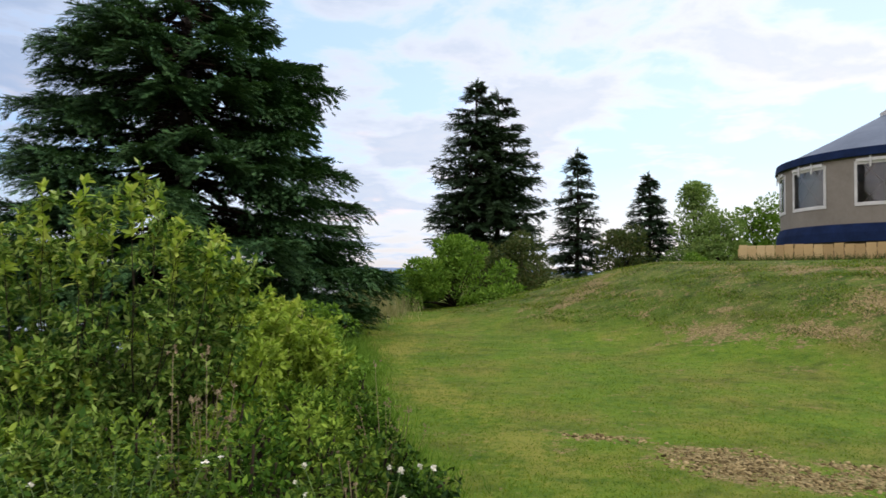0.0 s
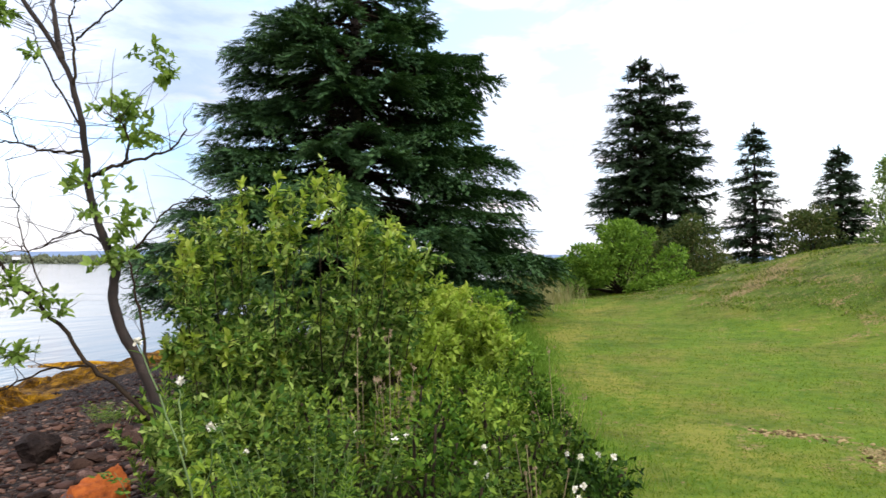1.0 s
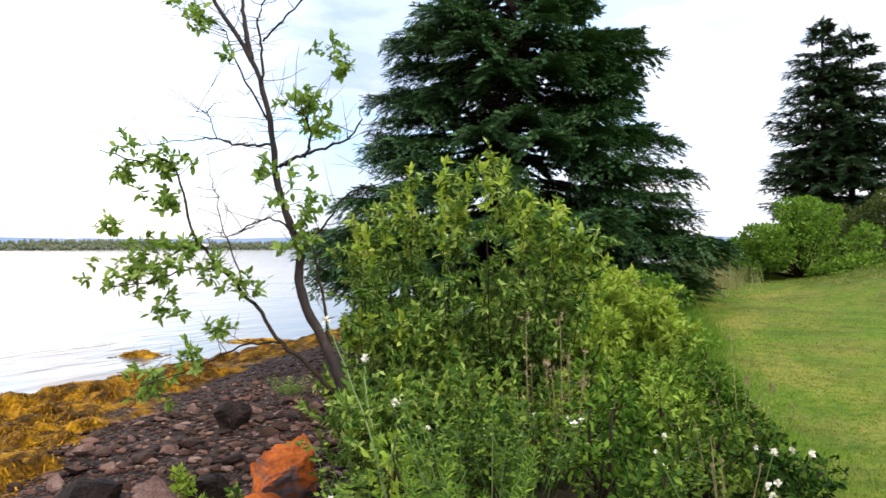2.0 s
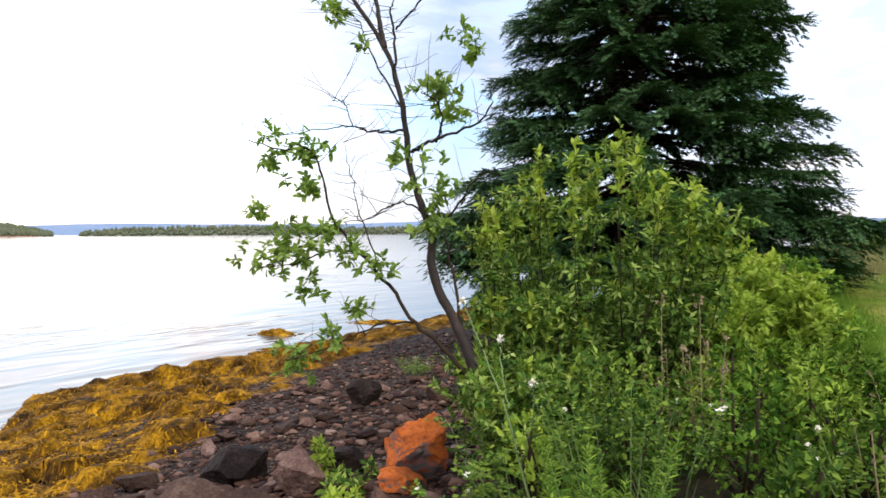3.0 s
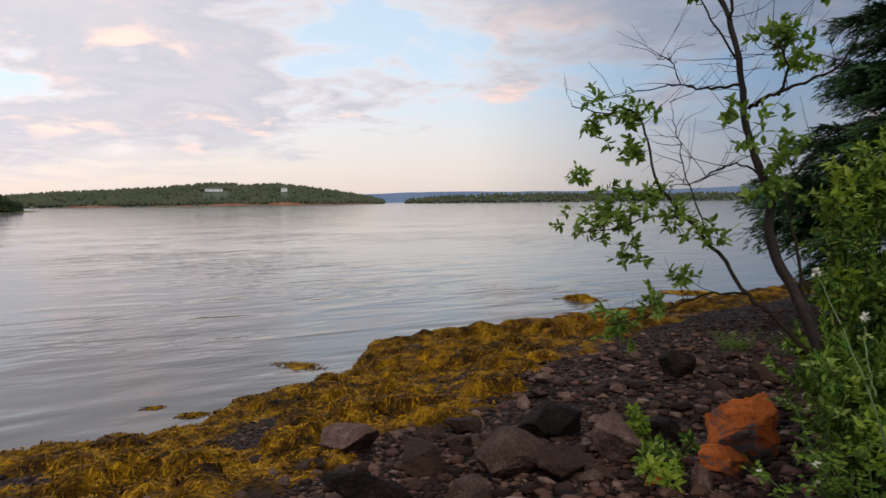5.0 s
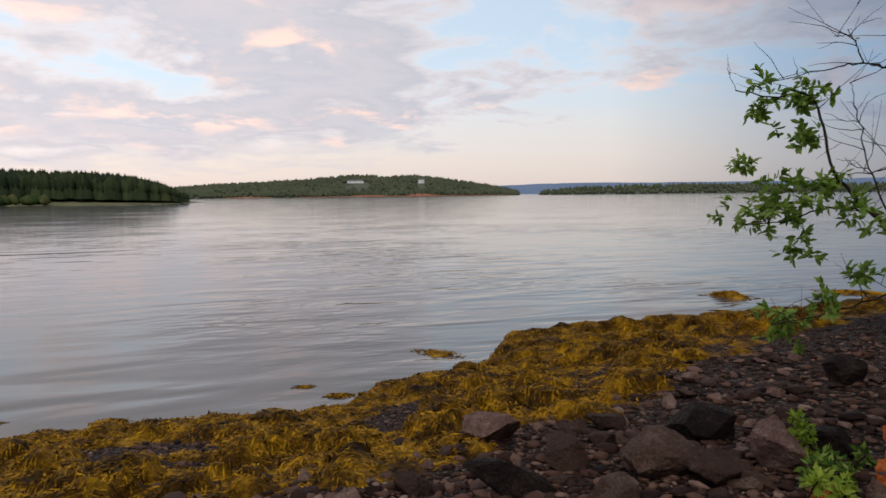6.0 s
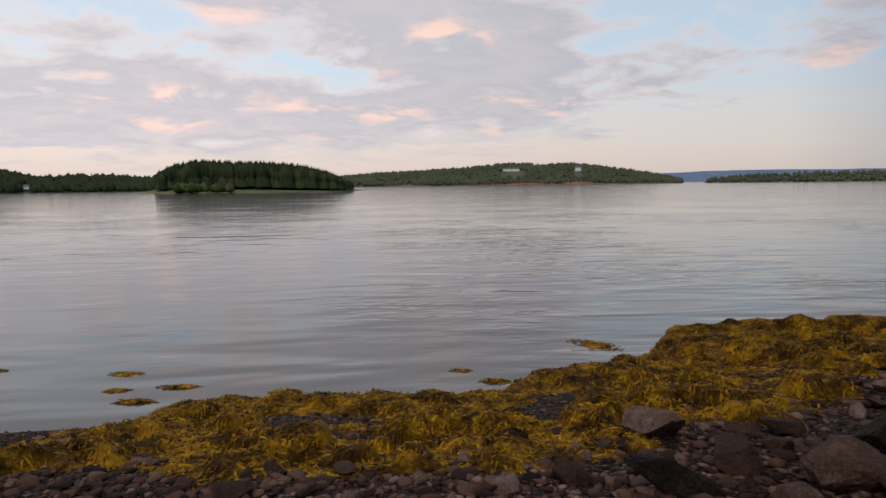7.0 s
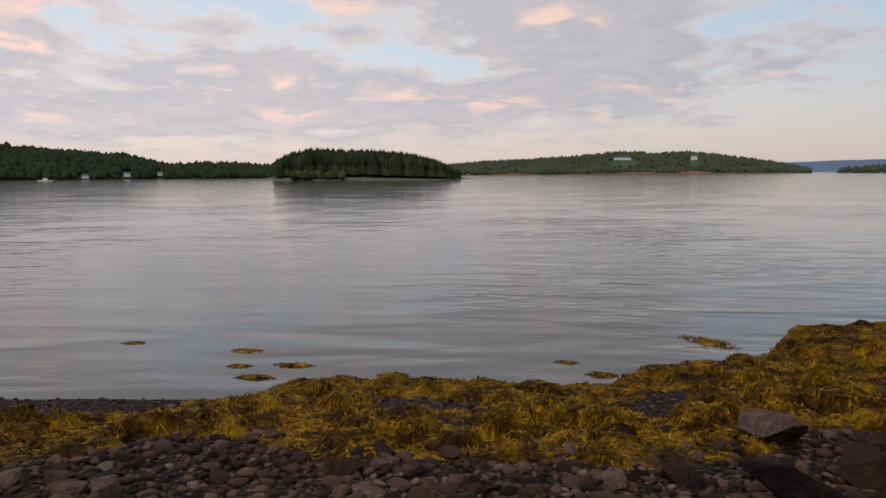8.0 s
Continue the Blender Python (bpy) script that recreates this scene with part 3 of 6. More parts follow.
def build_ground():
    xs, ys = spaced(-22, 16, 0.25, -4000, 4000), spaced(-12, 32, 0.25, -4000, 4000)
    V, F = grid_sheet(xs, ys, land)
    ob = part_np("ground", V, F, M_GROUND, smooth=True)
    for name, fn in (("bare", bare_mark), ("dry", dry_mark), ("uncut", uncut_shade_mark), ("litter_shade", litter_shade_mark)):
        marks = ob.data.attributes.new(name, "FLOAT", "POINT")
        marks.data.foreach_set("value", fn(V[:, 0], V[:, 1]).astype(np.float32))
    tagged(ob, "mown green lawn with scuffed brown patches, sloping to a shingle beach", "ground", kind="structure")


def build_water():
    xs, ys = spaced(-60, 10, 2.0, -4900, 4900), spaced(-40, 60, 2.0, -4900, 4900)
    V, F = grid_sheet(xs, ys, lambda x, y: np.full_like(x, WATER))
    tagged(part_np("water", V, F, M_WATER, smooth=True), "calm pale grey bay with soft ripples", "water", kind="structure")


build_ground()
build_water()

# ---- far shores ----


def bearing(yaw, dist):
    return -math.sin(radians(yaw)) * dist, math.cos(radians(yaw)) * dist


CONE = (np.array([(1, 0, 0.1), (0.31, 0.95, 0.1), (-0.81, 0.59, 0.1), (-0.81, -0.59, 0.1), (0.31, -0.95, 0.1), (0, 0, 1)], float) * [0.5, 0.5, 1],
        np.array([(0, 1, 5), (1, 2, 5), (2, 3, 5), (3, 4, 5), (4, 0, 5)]))


def blob_template():
    bm = bmesh.new()
    bmesh.ops.create_icosphere(bm, subdivisions=1, radius=0.5)
    bmesh.ops.triangulate(bm, faces=bm.faces)
    V = np.array([v.co for v in bm.verts])
    V *= np.random.default_rng(6).uniform(0.72, 1.22, (len(V), 1))
    V[:, 2] += 0.4
    F = np.array([[v.index for v in f.verts] for f in bm.faces])
    bm.free()
    return V, F


BLOB = blob_template()


def hill(name, yaws, tops, dist, depth, material, label, wood=None, trees=0, tree=6.0, conifers=0.5, seed=1, foot=None, bare=0.0, clear=()):
    """A far shore: a low wooded ridge that rises from the water between bearings; tops in metres."""
    rng = np.random.default_rng(seed)
    n, m = 90, 12
    yaw = np.linspace(yaws[0], yaws[-1], n)
    top = np.interp(yaw, yaws, tops)
    a = np.radians(yaw)
    rows = []
    for j in range(m):
        f = j / (m - 1)
        d = dist + depth * f
        prof = math.sin(min(f * 1.25, 1.0) * math.pi / 2) if f < 0.8 else 1 - ((f - 0.8) / 0.2) ** 2 * 1.2
        h = WATER - 1 + (top + 1) * prof + rng.normal(0, 0.02, n) * top * (0 < f < 1)
        rows.append(np.stack([-np.sin(a) * d, np.cos(a) * d, h], -1))
    V = np.concatenate(rows)
    i = np.arange(n * m).reshape(m, n)
    F = np.stack([i[:-1, :-1], i[:-1, 1:], i[1:, 1:], i[1:, :-1]], -1).reshape(-1, 4)
    tagged(part_np(name, V, F, material, smooth=True), label, "far shore", kind="structure")
    if trees:
        yy = rng.uniform(yaws[0], yaws[-1], trees)
        ff = rng.uniform(0.03, 0.85, trees) ** 1.2
        keep = np.interp(yy, yaws, tops) > 1.5
        yy, ff = yy[keep], ff[keep]
        if bare:
            k = wave(yy * 1.7, ff * 6, 1.0, seed) < 1 - bare * 2
            yy, ff = yy[k], ff[k]
        for cy, half, f0, f1 in clear:
            k = ~((np.abs(yy - cy) < half) & (ff > f0) & (ff < f1))
            yy, ff = yy[k], ff[k]
        aa, dd = np.radians(yy), dist + depth * ff
        hh = WATER + np.interp(yy, yaws, tops) * np.sin(np.minimum(ff * 1.25, 1) * np.pi / 2) - 0.5
        pos = np.stack([-np.sin(aa) * dd, np.cos(aa) * dd, hh], -1)
        size = tree * rng.uniform(0.4, 1.5, len(pos))
        con = rng.random(len(pos)) < conifers
        turn = np.repeat(np.eye(3)[None], len(pos), 0)
        c = scatter(*CONE, pos[con], turn[con], np.stack([size * 0.5, size * 0.5, size * 1.2], -1)[con]) if con.any() else None
        b = scatter(*BLOB, pos[~con], turn[~con], np.stack([size * rng.uniform(0.6, 1.1, len(size)), size, size * rng.uniform(0.7, 1.35, len(size))], -1)[~con]) if (~con).any() else None
        V, F = join([q for q in (c, b) if q is not None])
        tagged(part_np("woodland", V, F, wood), "dense dark green woodland on the far shore", "woodland", kind="stuff")


hill("far_shore_ridge", (-20, 36, 44, 52, 62, 75), (62, 80, 60, 62, 66, 40), 4300, 300, M_BLUE_HILL, "hazy blue far ridge across the bay")
hill("far_shore_north", (-20, 30, 36, 40, 44, 48, 52, 57, 61, 63.5, 64.2), (14, 16, 15, 12, 13, 15, 17, 16, 12, 6, 0), 1500, 260, M_HAZE_HILL,
     "low wooded point across the bay", M_HAZE_WOOD, 5200, 6.0, 0.03, 3)
hill("far_shore_hill", (65.6, 66.4, 69.7, 74.1, 76.5, 78.8, 83.7, 90.6, 94, 98), (0, 8, 28, 47, 44, 50, 37, 27, 18, 8), 1500, 400, M_HAZE_HILL,
     "wooded green hill with red earth shore across the bay", M_HAZE_WOOD, 9000, 6.4, 0.05, 4, bare=0.12, clear=((79.2, 1.0, 0.16, 0.40), (73.8, 0.4, 0.16, 0.40)))
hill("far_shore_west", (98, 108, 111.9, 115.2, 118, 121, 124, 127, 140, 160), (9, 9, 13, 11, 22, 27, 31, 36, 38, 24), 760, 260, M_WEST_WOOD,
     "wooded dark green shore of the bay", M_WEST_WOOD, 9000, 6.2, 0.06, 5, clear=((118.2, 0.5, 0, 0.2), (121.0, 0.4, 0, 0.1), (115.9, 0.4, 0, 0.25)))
hill("island", (91.2, 92.2, 94.5, 97.5, 101, 104.4, 106.5, 107.9, 109), (0, 1.0, 2.2, 3.5, 5, 5.6, 3.8, 1.4, 0), 415, 90, M_MEADOW,
     "small island with pale shore meadow", None)


def island_trees():
    rng = np.random.default_rng(8)
    n = 900
    yy = rng.uniform(92.3, 107.3, n)
    ff = rng.uniform(0.24, 0.8, n)
    ff = np.where((yy > 102.5) & (ff < 0.3), ff + 0.12, ff)
    aa, dd = np.radians(yy), 415 + 90 * ff
    ground = WATER + np.interp(yy, (91.2, 92.2, 94.5, 97.5, 101, 104.4, 106.5, 107.9), (0, 1, 2.2, 3.5, 5, 5.6, 3.8, 1.4)) * np.sin(np.minimum(ff * 1.25, 1) * np.pi / 2) - 0.4
    crown = np.interp(yy, (92, 93, 94, 96, 98, 101, 104.4, 106, 107.4), (4.6, 7.5, 11.5, 14.8, 16.2, 16.0, 16.4, 15, 11.5))
    size = crown * rng.uniform(0.78, 1.1, n)
    pos = np.stack([-np.sin(aa) * dd, np.cos(aa) * dd, ground], -1)
    eye = np.repeat(np.eye(3)[None], n, 0)
    pieces = [scatter(*CONE, pos, eye, np.stack([size * 0.5, size * 0.5, size * 0.98], -1)), scatter(*BLOB, pos + np.stack([0 * size, 0 * size, size * 0.33], -1), eye, np.stack([size * 0.36, size * 0.36, size * 0.62], -1))]
    for k in (0.25, 0.5):
        p = pos + np.stack([0 * size, 0 * size, size * k], -1)
        pieces.append(scatter(*CONE, p, eye, np.stack([size * (0.42 - 0.3 * k), size * (0.42 - 0.3 * k), size * (1 - k) * 0.8], -1)))
    tagged(part_np("conifer_wood", *join(pieces), M_ISLE_WOOD), "close stand of dark conifers on the island", "woodland", kind="stuff")
    k = 26
    yy = rng.uniform(101.5, 106, k)
    aa, dd = np.radians(yy), 415 + 90 * rng.uniform(0.06, 0.2, k)
    pos = np.stack([-np.sin(aa) * dd, np.cos(aa) * dd, np.full(k, WATER + 0.8)], -1)
    s = rng.uniform(3, 6.5, k)
    tagged(part_np("island_bushes", *scatter(*BLOB, pos, np.repeat(np.eye(3)[None], k, 0), s), M_LEAF_DARK), "rounded green bushes on the island's edge", "bushes", kind="stuff")


island_trees()


def red_shore(yaw0, yaw1, dist, h, seed):
    rng = np.random.default_rng(seed)
    n = 40
    a = np.radians(np.linspace(yaw0, yaw1, n))
    tops = h * (0.5 + 0.5 * np.sin(np.linspace(0, np.pi, n))) * rng.uniform(0.6, 1.1, n)
    rows = [np.stack([-np.sin(a) * d, np.cos(a) * d, z], -1) for d, z in ((dist, np.full(n, WATER - 0.5)), (dist + 1, WATER + tops * 0.9), (dist + 14, WATER + tops))]
    V = np.concatenate(rows)
    i = np.arange(3 * n).reshape(3, n)
    F = np.stack([i[:-1, :-1], i[:-1, 1:], i[1:, 1:], i[1:, :-1]], -1).reshape(-1, 4)
    tagged(part_np("shore_cliff", V, F, M_CLIFF), "low bank of bare red earth at the waterline", "cliff", kind="structure")


red_shore(76.5, 79.5, 1492, 4.5, 1)
red_shore(72.5, 75.0, 1492, 6.0, 2)
red_shore(66.5, 84, 1496, 1.8, 3)
red_shore(86, 89.5, 1490, 2.4, 4)


def far_house(yaw, dist, z, w, d, h, label):
    x, y = bearing(yaw, dist)
    house = new("house")
    house.matrix_world = pose(x, y, z, 0, 0, yaw)
    part("wall", box(bmesh.new(), -w / 2, w / 2, -d / 2, d / 2, 0, h), M_WHITE, house)
    bm = bmesh.new()
    vs = [bm.verts.new(v) for v in ((-w / 2 - 0.4, -d / 2 - 0.4, h), (w / 2 + 0.4, -d / 2 - 0.4, h), (w / 2 + 0.4, d / 2 + 0.4, h), (-w / 2 - 0.4, d / 2 + 0.4, h), (-w / 2, 0, h + d * 0.35), (w / 2, 0, h + d * 0.35))]
    for f in ((0, 1, 5, 4), (2, 3, 4, 5), (0, 4, 3), (1, 2, 5), (3, 2, 1, 0)):
        bm.faces.new([vs[k] for k in f])
    part("roof", bm, M_ROOF_GREY, house)
    for k in range(3):
        wx = -w / 2 + w * (k + 0.5) / 3
        part("window", box(bmesh.new(), wx - w * 0.035, wx + w * 0.035, -d / 2 - 0.08, -d / 2 + 0.02, h * 0.4, h * 0.66), M_ROOF_GREY, house)
    tagged(house, label, "house", "houses on the far shore")


far_house(79.2, 1645, 29.0, 38, 10, 5.2, "long pale house among trees on the far hill")
far_house(73.8, 1645, 27.5, 14, 10, 8, "white house among trees on the far hill")
far_house(45.4, 1508, 5.0, 13, 9, 5, "white house at the far shoreline")
far_house(118.2, 764, 0.2, 6, 5, 3, "small white house on the wooded shore")
far_house(121.0, 758, -1.2, 6, 5, 2.6, "low white boathouse at the water's edge")
far_house(115.9, 790, 1.0, 5, 5, 2.8, "pale cottage on the wooded shore")


def far_boat():
    x, y = bearing(123.6, 560)
    boat = new("boat")
    boat.matrix_world = pose(x, y, WATER, 0, 0, 100)
    bm = bmesh.new()
    ring = [(-4.5, -1.2), (2.5, -1.3), (5.5, 0), (2.5, 1.3), (-4.5, 1.2)]
    low = [bm.verts.new((a * 0.85, b * 0.7, -0.3)) for a, b in ring]
    top = [bm.verts.new((a, b, 0.9)) for a, b in ring]
    for k in range(5):
        bm.faces.new((low[k], low[(k + 1) % 5], top[(k + 1) % 5], top[k]))
    bm.faces.new(top)
    bm.faces.new(low[::-1])
    part("hull", bm, M_WHITE, boat)
    part("cabin", box(bmesh.new(), -1, 1.8, -0.8, 0.8, 0.9, 2.2, 0.1), M_WHITE, boat)
    tagged(boat, "white motor boat moored on the bay", "boat")


far_boat()

# ---- yurt and fence on the mound ----
YC, YR, Y_BASE, Y_EAVE = (16.2, 24.1), 4.15, 3.2, 5.85


def arc_wall(r, a0, a1, z0, z1, thick, n=None):
    """A piece of a round wall between two angles in degrees, with thickness."""
    n = n or max(2, int(abs(a1 - a0) / 4) + 1)
    bm = bmesh.new()
    rows = []
    for k in range(n + 1):
        a = radians(a0 + (a1 - a0) * k / n)
        rows.append([bm.verts.new((math.cos(a) * q, math.sin(a) * q, z)) for q, z in ((r, z0), (r, z1), (r - thick, z1), (r - thick, z0))])
    for k in range(n):
        for j in range(4):
            bm.faces.new((rows[k][j], rows[k + 1][j], rows[k + 1][(j + 1) % 4], rows[k][(j + 1) % 4]))
    if abs(a1 - a0) < 359:
        bm.faces.new(rows[0])
        bm.faces.new(rows[-1][::-1])
    bmesh.ops.remove_doubles(bm, verts=bm.verts, dist=1e-4)
    bmesh.ops.recalc_face_normals(bm, faces=bm.faces)
    return bm


def ring_profile(profile, sides=72):
    """A turned shape from (radius, height) pairs."""
    bm = bmesh.new()
    rows = [[bm.verts.new((math.cos(2 * math.pi * k / sides) * r, math.sin(2 * math.pi * k / sides) * r, z)) for r, z in profile] for k in range(sides)]
    for k in range(sides):
        for j in range(len(profile) - 1):
            bm.faces.new((rows[k][j], rows[(k + 1) % sides][j], rows[(k + 1) % sides][j + 1], rows[k][j + 1]))
    return bm


def build_yurt():
    y = new("yurt")
    y.location = (*YC, 0)
    # window openings, as spans of angle
    spans = [(-179, -158.5), (-144.4, -124), (-109, -89), (-70, -50), (150, 171)]
    sill, head = 4.13, 5.42
    edges = sorted(((a + 360) % 360, (b + 360) % 360) for a, b in spans)
    part("wall", arc_wall(YR, 0, 360, Y_BASE, sill, 0.05, 90), M_FABRIC, y, "taupe canvas wall")
    part("wall", arc_wall(YR, 0, 360, head, Y_EAVE, 0.05, 90), M_FABRIC, y, "taupe canvas wall")
    for k, (a, b) in enumerate(edges):
        nxt = edges[(k + 1) % len(edges)][0]
        part("wall", arc_wall(YR, b, nxt if nxt > b else nxt + 360, sill, head, 0.05), M_FABRIC, y, "taupe canvas wall")
    for a, b in edges:
        w = part("window", arc_wall(YR - 0.02, a, b, sill, head, 0.01), M_VINYL, y, "clear vinyl window")
        w.visible_shadow = False
        for z0, z1 in ((sill - 0.06, sill + 0.05), (head - 0.05, head + 0.06)):
            part("frame", arc_wall(YR + 0.025, a - 0.6, b + 0.6, z0, z1, 0.03), M_TRIM, w)
        for c in (a, b):
            part("frame", arc_wall(YR + 0.03, c - 0.55, c + 0.55, sill + 0.05, head - 0.05, 0.03), M_TRIM, w)
        # straps that hold the rolled cover at the head
        bm = arc_wall(YR + 0.09, a + 0.5, b - 0.5, head + 0.03, head + 0.13, 0.10)
        part("rolled_cover", bm, M_TRIM, w, "rolled pale window cover")
        for q in (0.3, 0.7):
            c = a + (b - a) * q
            part("strap", arc_wall(YR + 0.12, c - 0.35, c + 0.35, head - 0.16, head + 0.2, 0.04), M_TRIM, w)
        # lattice slats behind the vinyl
        for q in range(5):
            for lean in (-1, 1):
                a0 = a + (b - a) * q / 4
                pts = []
                for s in np.linspace(0, 1, 4):
                    ang = radians(a0 + lean * (s - 0.5) * 16)
                    if a - 1 < math.degrees(ang) < b + 1:
                        pts.append((math.cos(ang) * (YR - 0.09), math.sin(ang) * (YR - 0.09), sill + (head - sill) * s))
                if len(pts) > 1 and q % 2 == 0:
                    part_np("lattice_slat", *tube(pts, [0.018] * len(pts), 4), M_LATTICE, w)
    part("skirt", ring_profile([(YR + 0.04, 3.52), (YR + 0.09, 3.40), (YR + 0.14, 3.25), (YR + 0.16, 2.95), (YR + 0.06, 2.95), (YR + 0.02, 3.52)]), M_NAVY, y, "navy blue skirt round the foot")
    part("roof", ring_profile([(YR + 0.12, Y_EAVE - 0.02), (YR * 0.6, Y_EAVE + 0.88), (0.85, 7.62), (0.85, 7.56), (YR * 0.6, Y_EAVE + 0.8), (YR + 0.05, Y_EAVE - 0.1), (YR + 0.12, Y_EAVE - 0.02)]), M_ROOF, y, "slate blue cone roof", True)
    part("valance", ring_profile([(YR + 0.13, Y_EAVE + 0.04), (YR + 0.17, Y_EAVE - 0.22), (YR + 0.14, Y_EAVE - 0.24), (YR + 0.09, Y_EAVE + 0.0)]), M_NAVY, y, "dark navy eave band")
    part("dome_ring", ring_profile([(0.9, 7.55), (0.92, 7.72), (0.86, 7.74), (0.82, 7.6)]), M_TRIM, y)
    part("dome", ring_profile([(0.86, 7.72), (0.7, 7.92), (0.4, 8.05), (0.02, 8.1)]), M_TRIM, y, "pale domed skylight", True)
    part("platform", ring_profile([(0.01, 3.2), (YR + 0.1, 3.2), (YR + 0.1, 2.98), (YR - 0.3, 2.98), (YR - 0.3, 1.9)]), M_LATTICE, y, "timber platform")
    tagged(y, "round taupe yurt with slate roof and navy skirt", "yurt")


build_yurt()


def build_fence():
    f = new("plank_fence")
    a, b = Vector((8.15, 19.35, 0)), Vector((17.5, 10.4, 0))
    n = 54
    way = (b - a).normalized()
    turn = math.degrees(math.atan2(way.y, way.x))
    length = (b - a).length
    shapes = []
    rng = random.Random(5)
    for k in range(4):
        bm = box(bmesh.new(), -0.112, 0.112, -0.012, 0.012, 0, 0.50 + 0.012 * k, 0.006)
        me = bpy.data.meshes.new("plank")
        bm.to_mesh(me)
        bm.free()
        me.materials.append(M_PLANK)
        shapes.append(me)
    for k in range(n):
        p = a + way * (length * (k + 0.5) / n)
        o = new("plank", rng.choice(shapes))
        o.parent = f
        o.matrix_local = pose(p.x, p.y, 2.12 + rng.uniform(-0.01, 0.012), rng.uniform(-1, 1), rng.uniform(-0.6, 0.6), turn)
    for k in range(7):
        p = a + way * (length * k / 6) + Vector((0.07, 0.07, 0))
        o = part("post", box(bmesh.new(), -0.045, 0.045, -0.045, 0.045, 0, 0.46, 0.006), M_PLANK, f)
        o.matrix_local = pose(p.x, p.y, 2.1, 0, 0, turn)
    mid = (a + b) / 2 + Vector((0.03, 0.03, 0))
    for z in (2.22, 2.45):
        o = part("rail", box(bmesh.new(), -length / 2, length / 2, -0.02, 0.02, 0, 0.09, 0.005), M_PLANK, f)
        o.matrix_local = pose(mid.x, mid.y, z, 0, 0, turn)
    tagged(f, "low fence of new yellow-brown vertical planks", "fence")


build_fence()

# ---- spruces ----


def needle_shoot():
    """A shoot one unit long: pairs of needle sprays leaning forwards, a few above and below."""
    V, F = [], []
    for k in range(9):
        f = 0.75 * (k // 2) / 4
        sgn = (-1, 1)[k % 2] if k < 8 else 0
        base = np.array([f, 0, 0])
        tip = base + [0.30, sgn * (0.30 - 0.12 * f), (0.08, 0.05, -0.09, -0.06)[k % 4]] if sgn else np.array([1.08, 0, 0.02])
        wide = np.array([0.09, -0.05 * sgn, 0.03 * sgn]) if sgn else np.array([0, 0.07, 0])
        at = len(V)
        V += [base - wide, base + wide, tip]
        F.append((at, at + 1, at + 2) if sgn <= 0 else (at, at + 2, at + 1))
    return np.array(V), np.array(F)


SHOOT = needle_shoot()


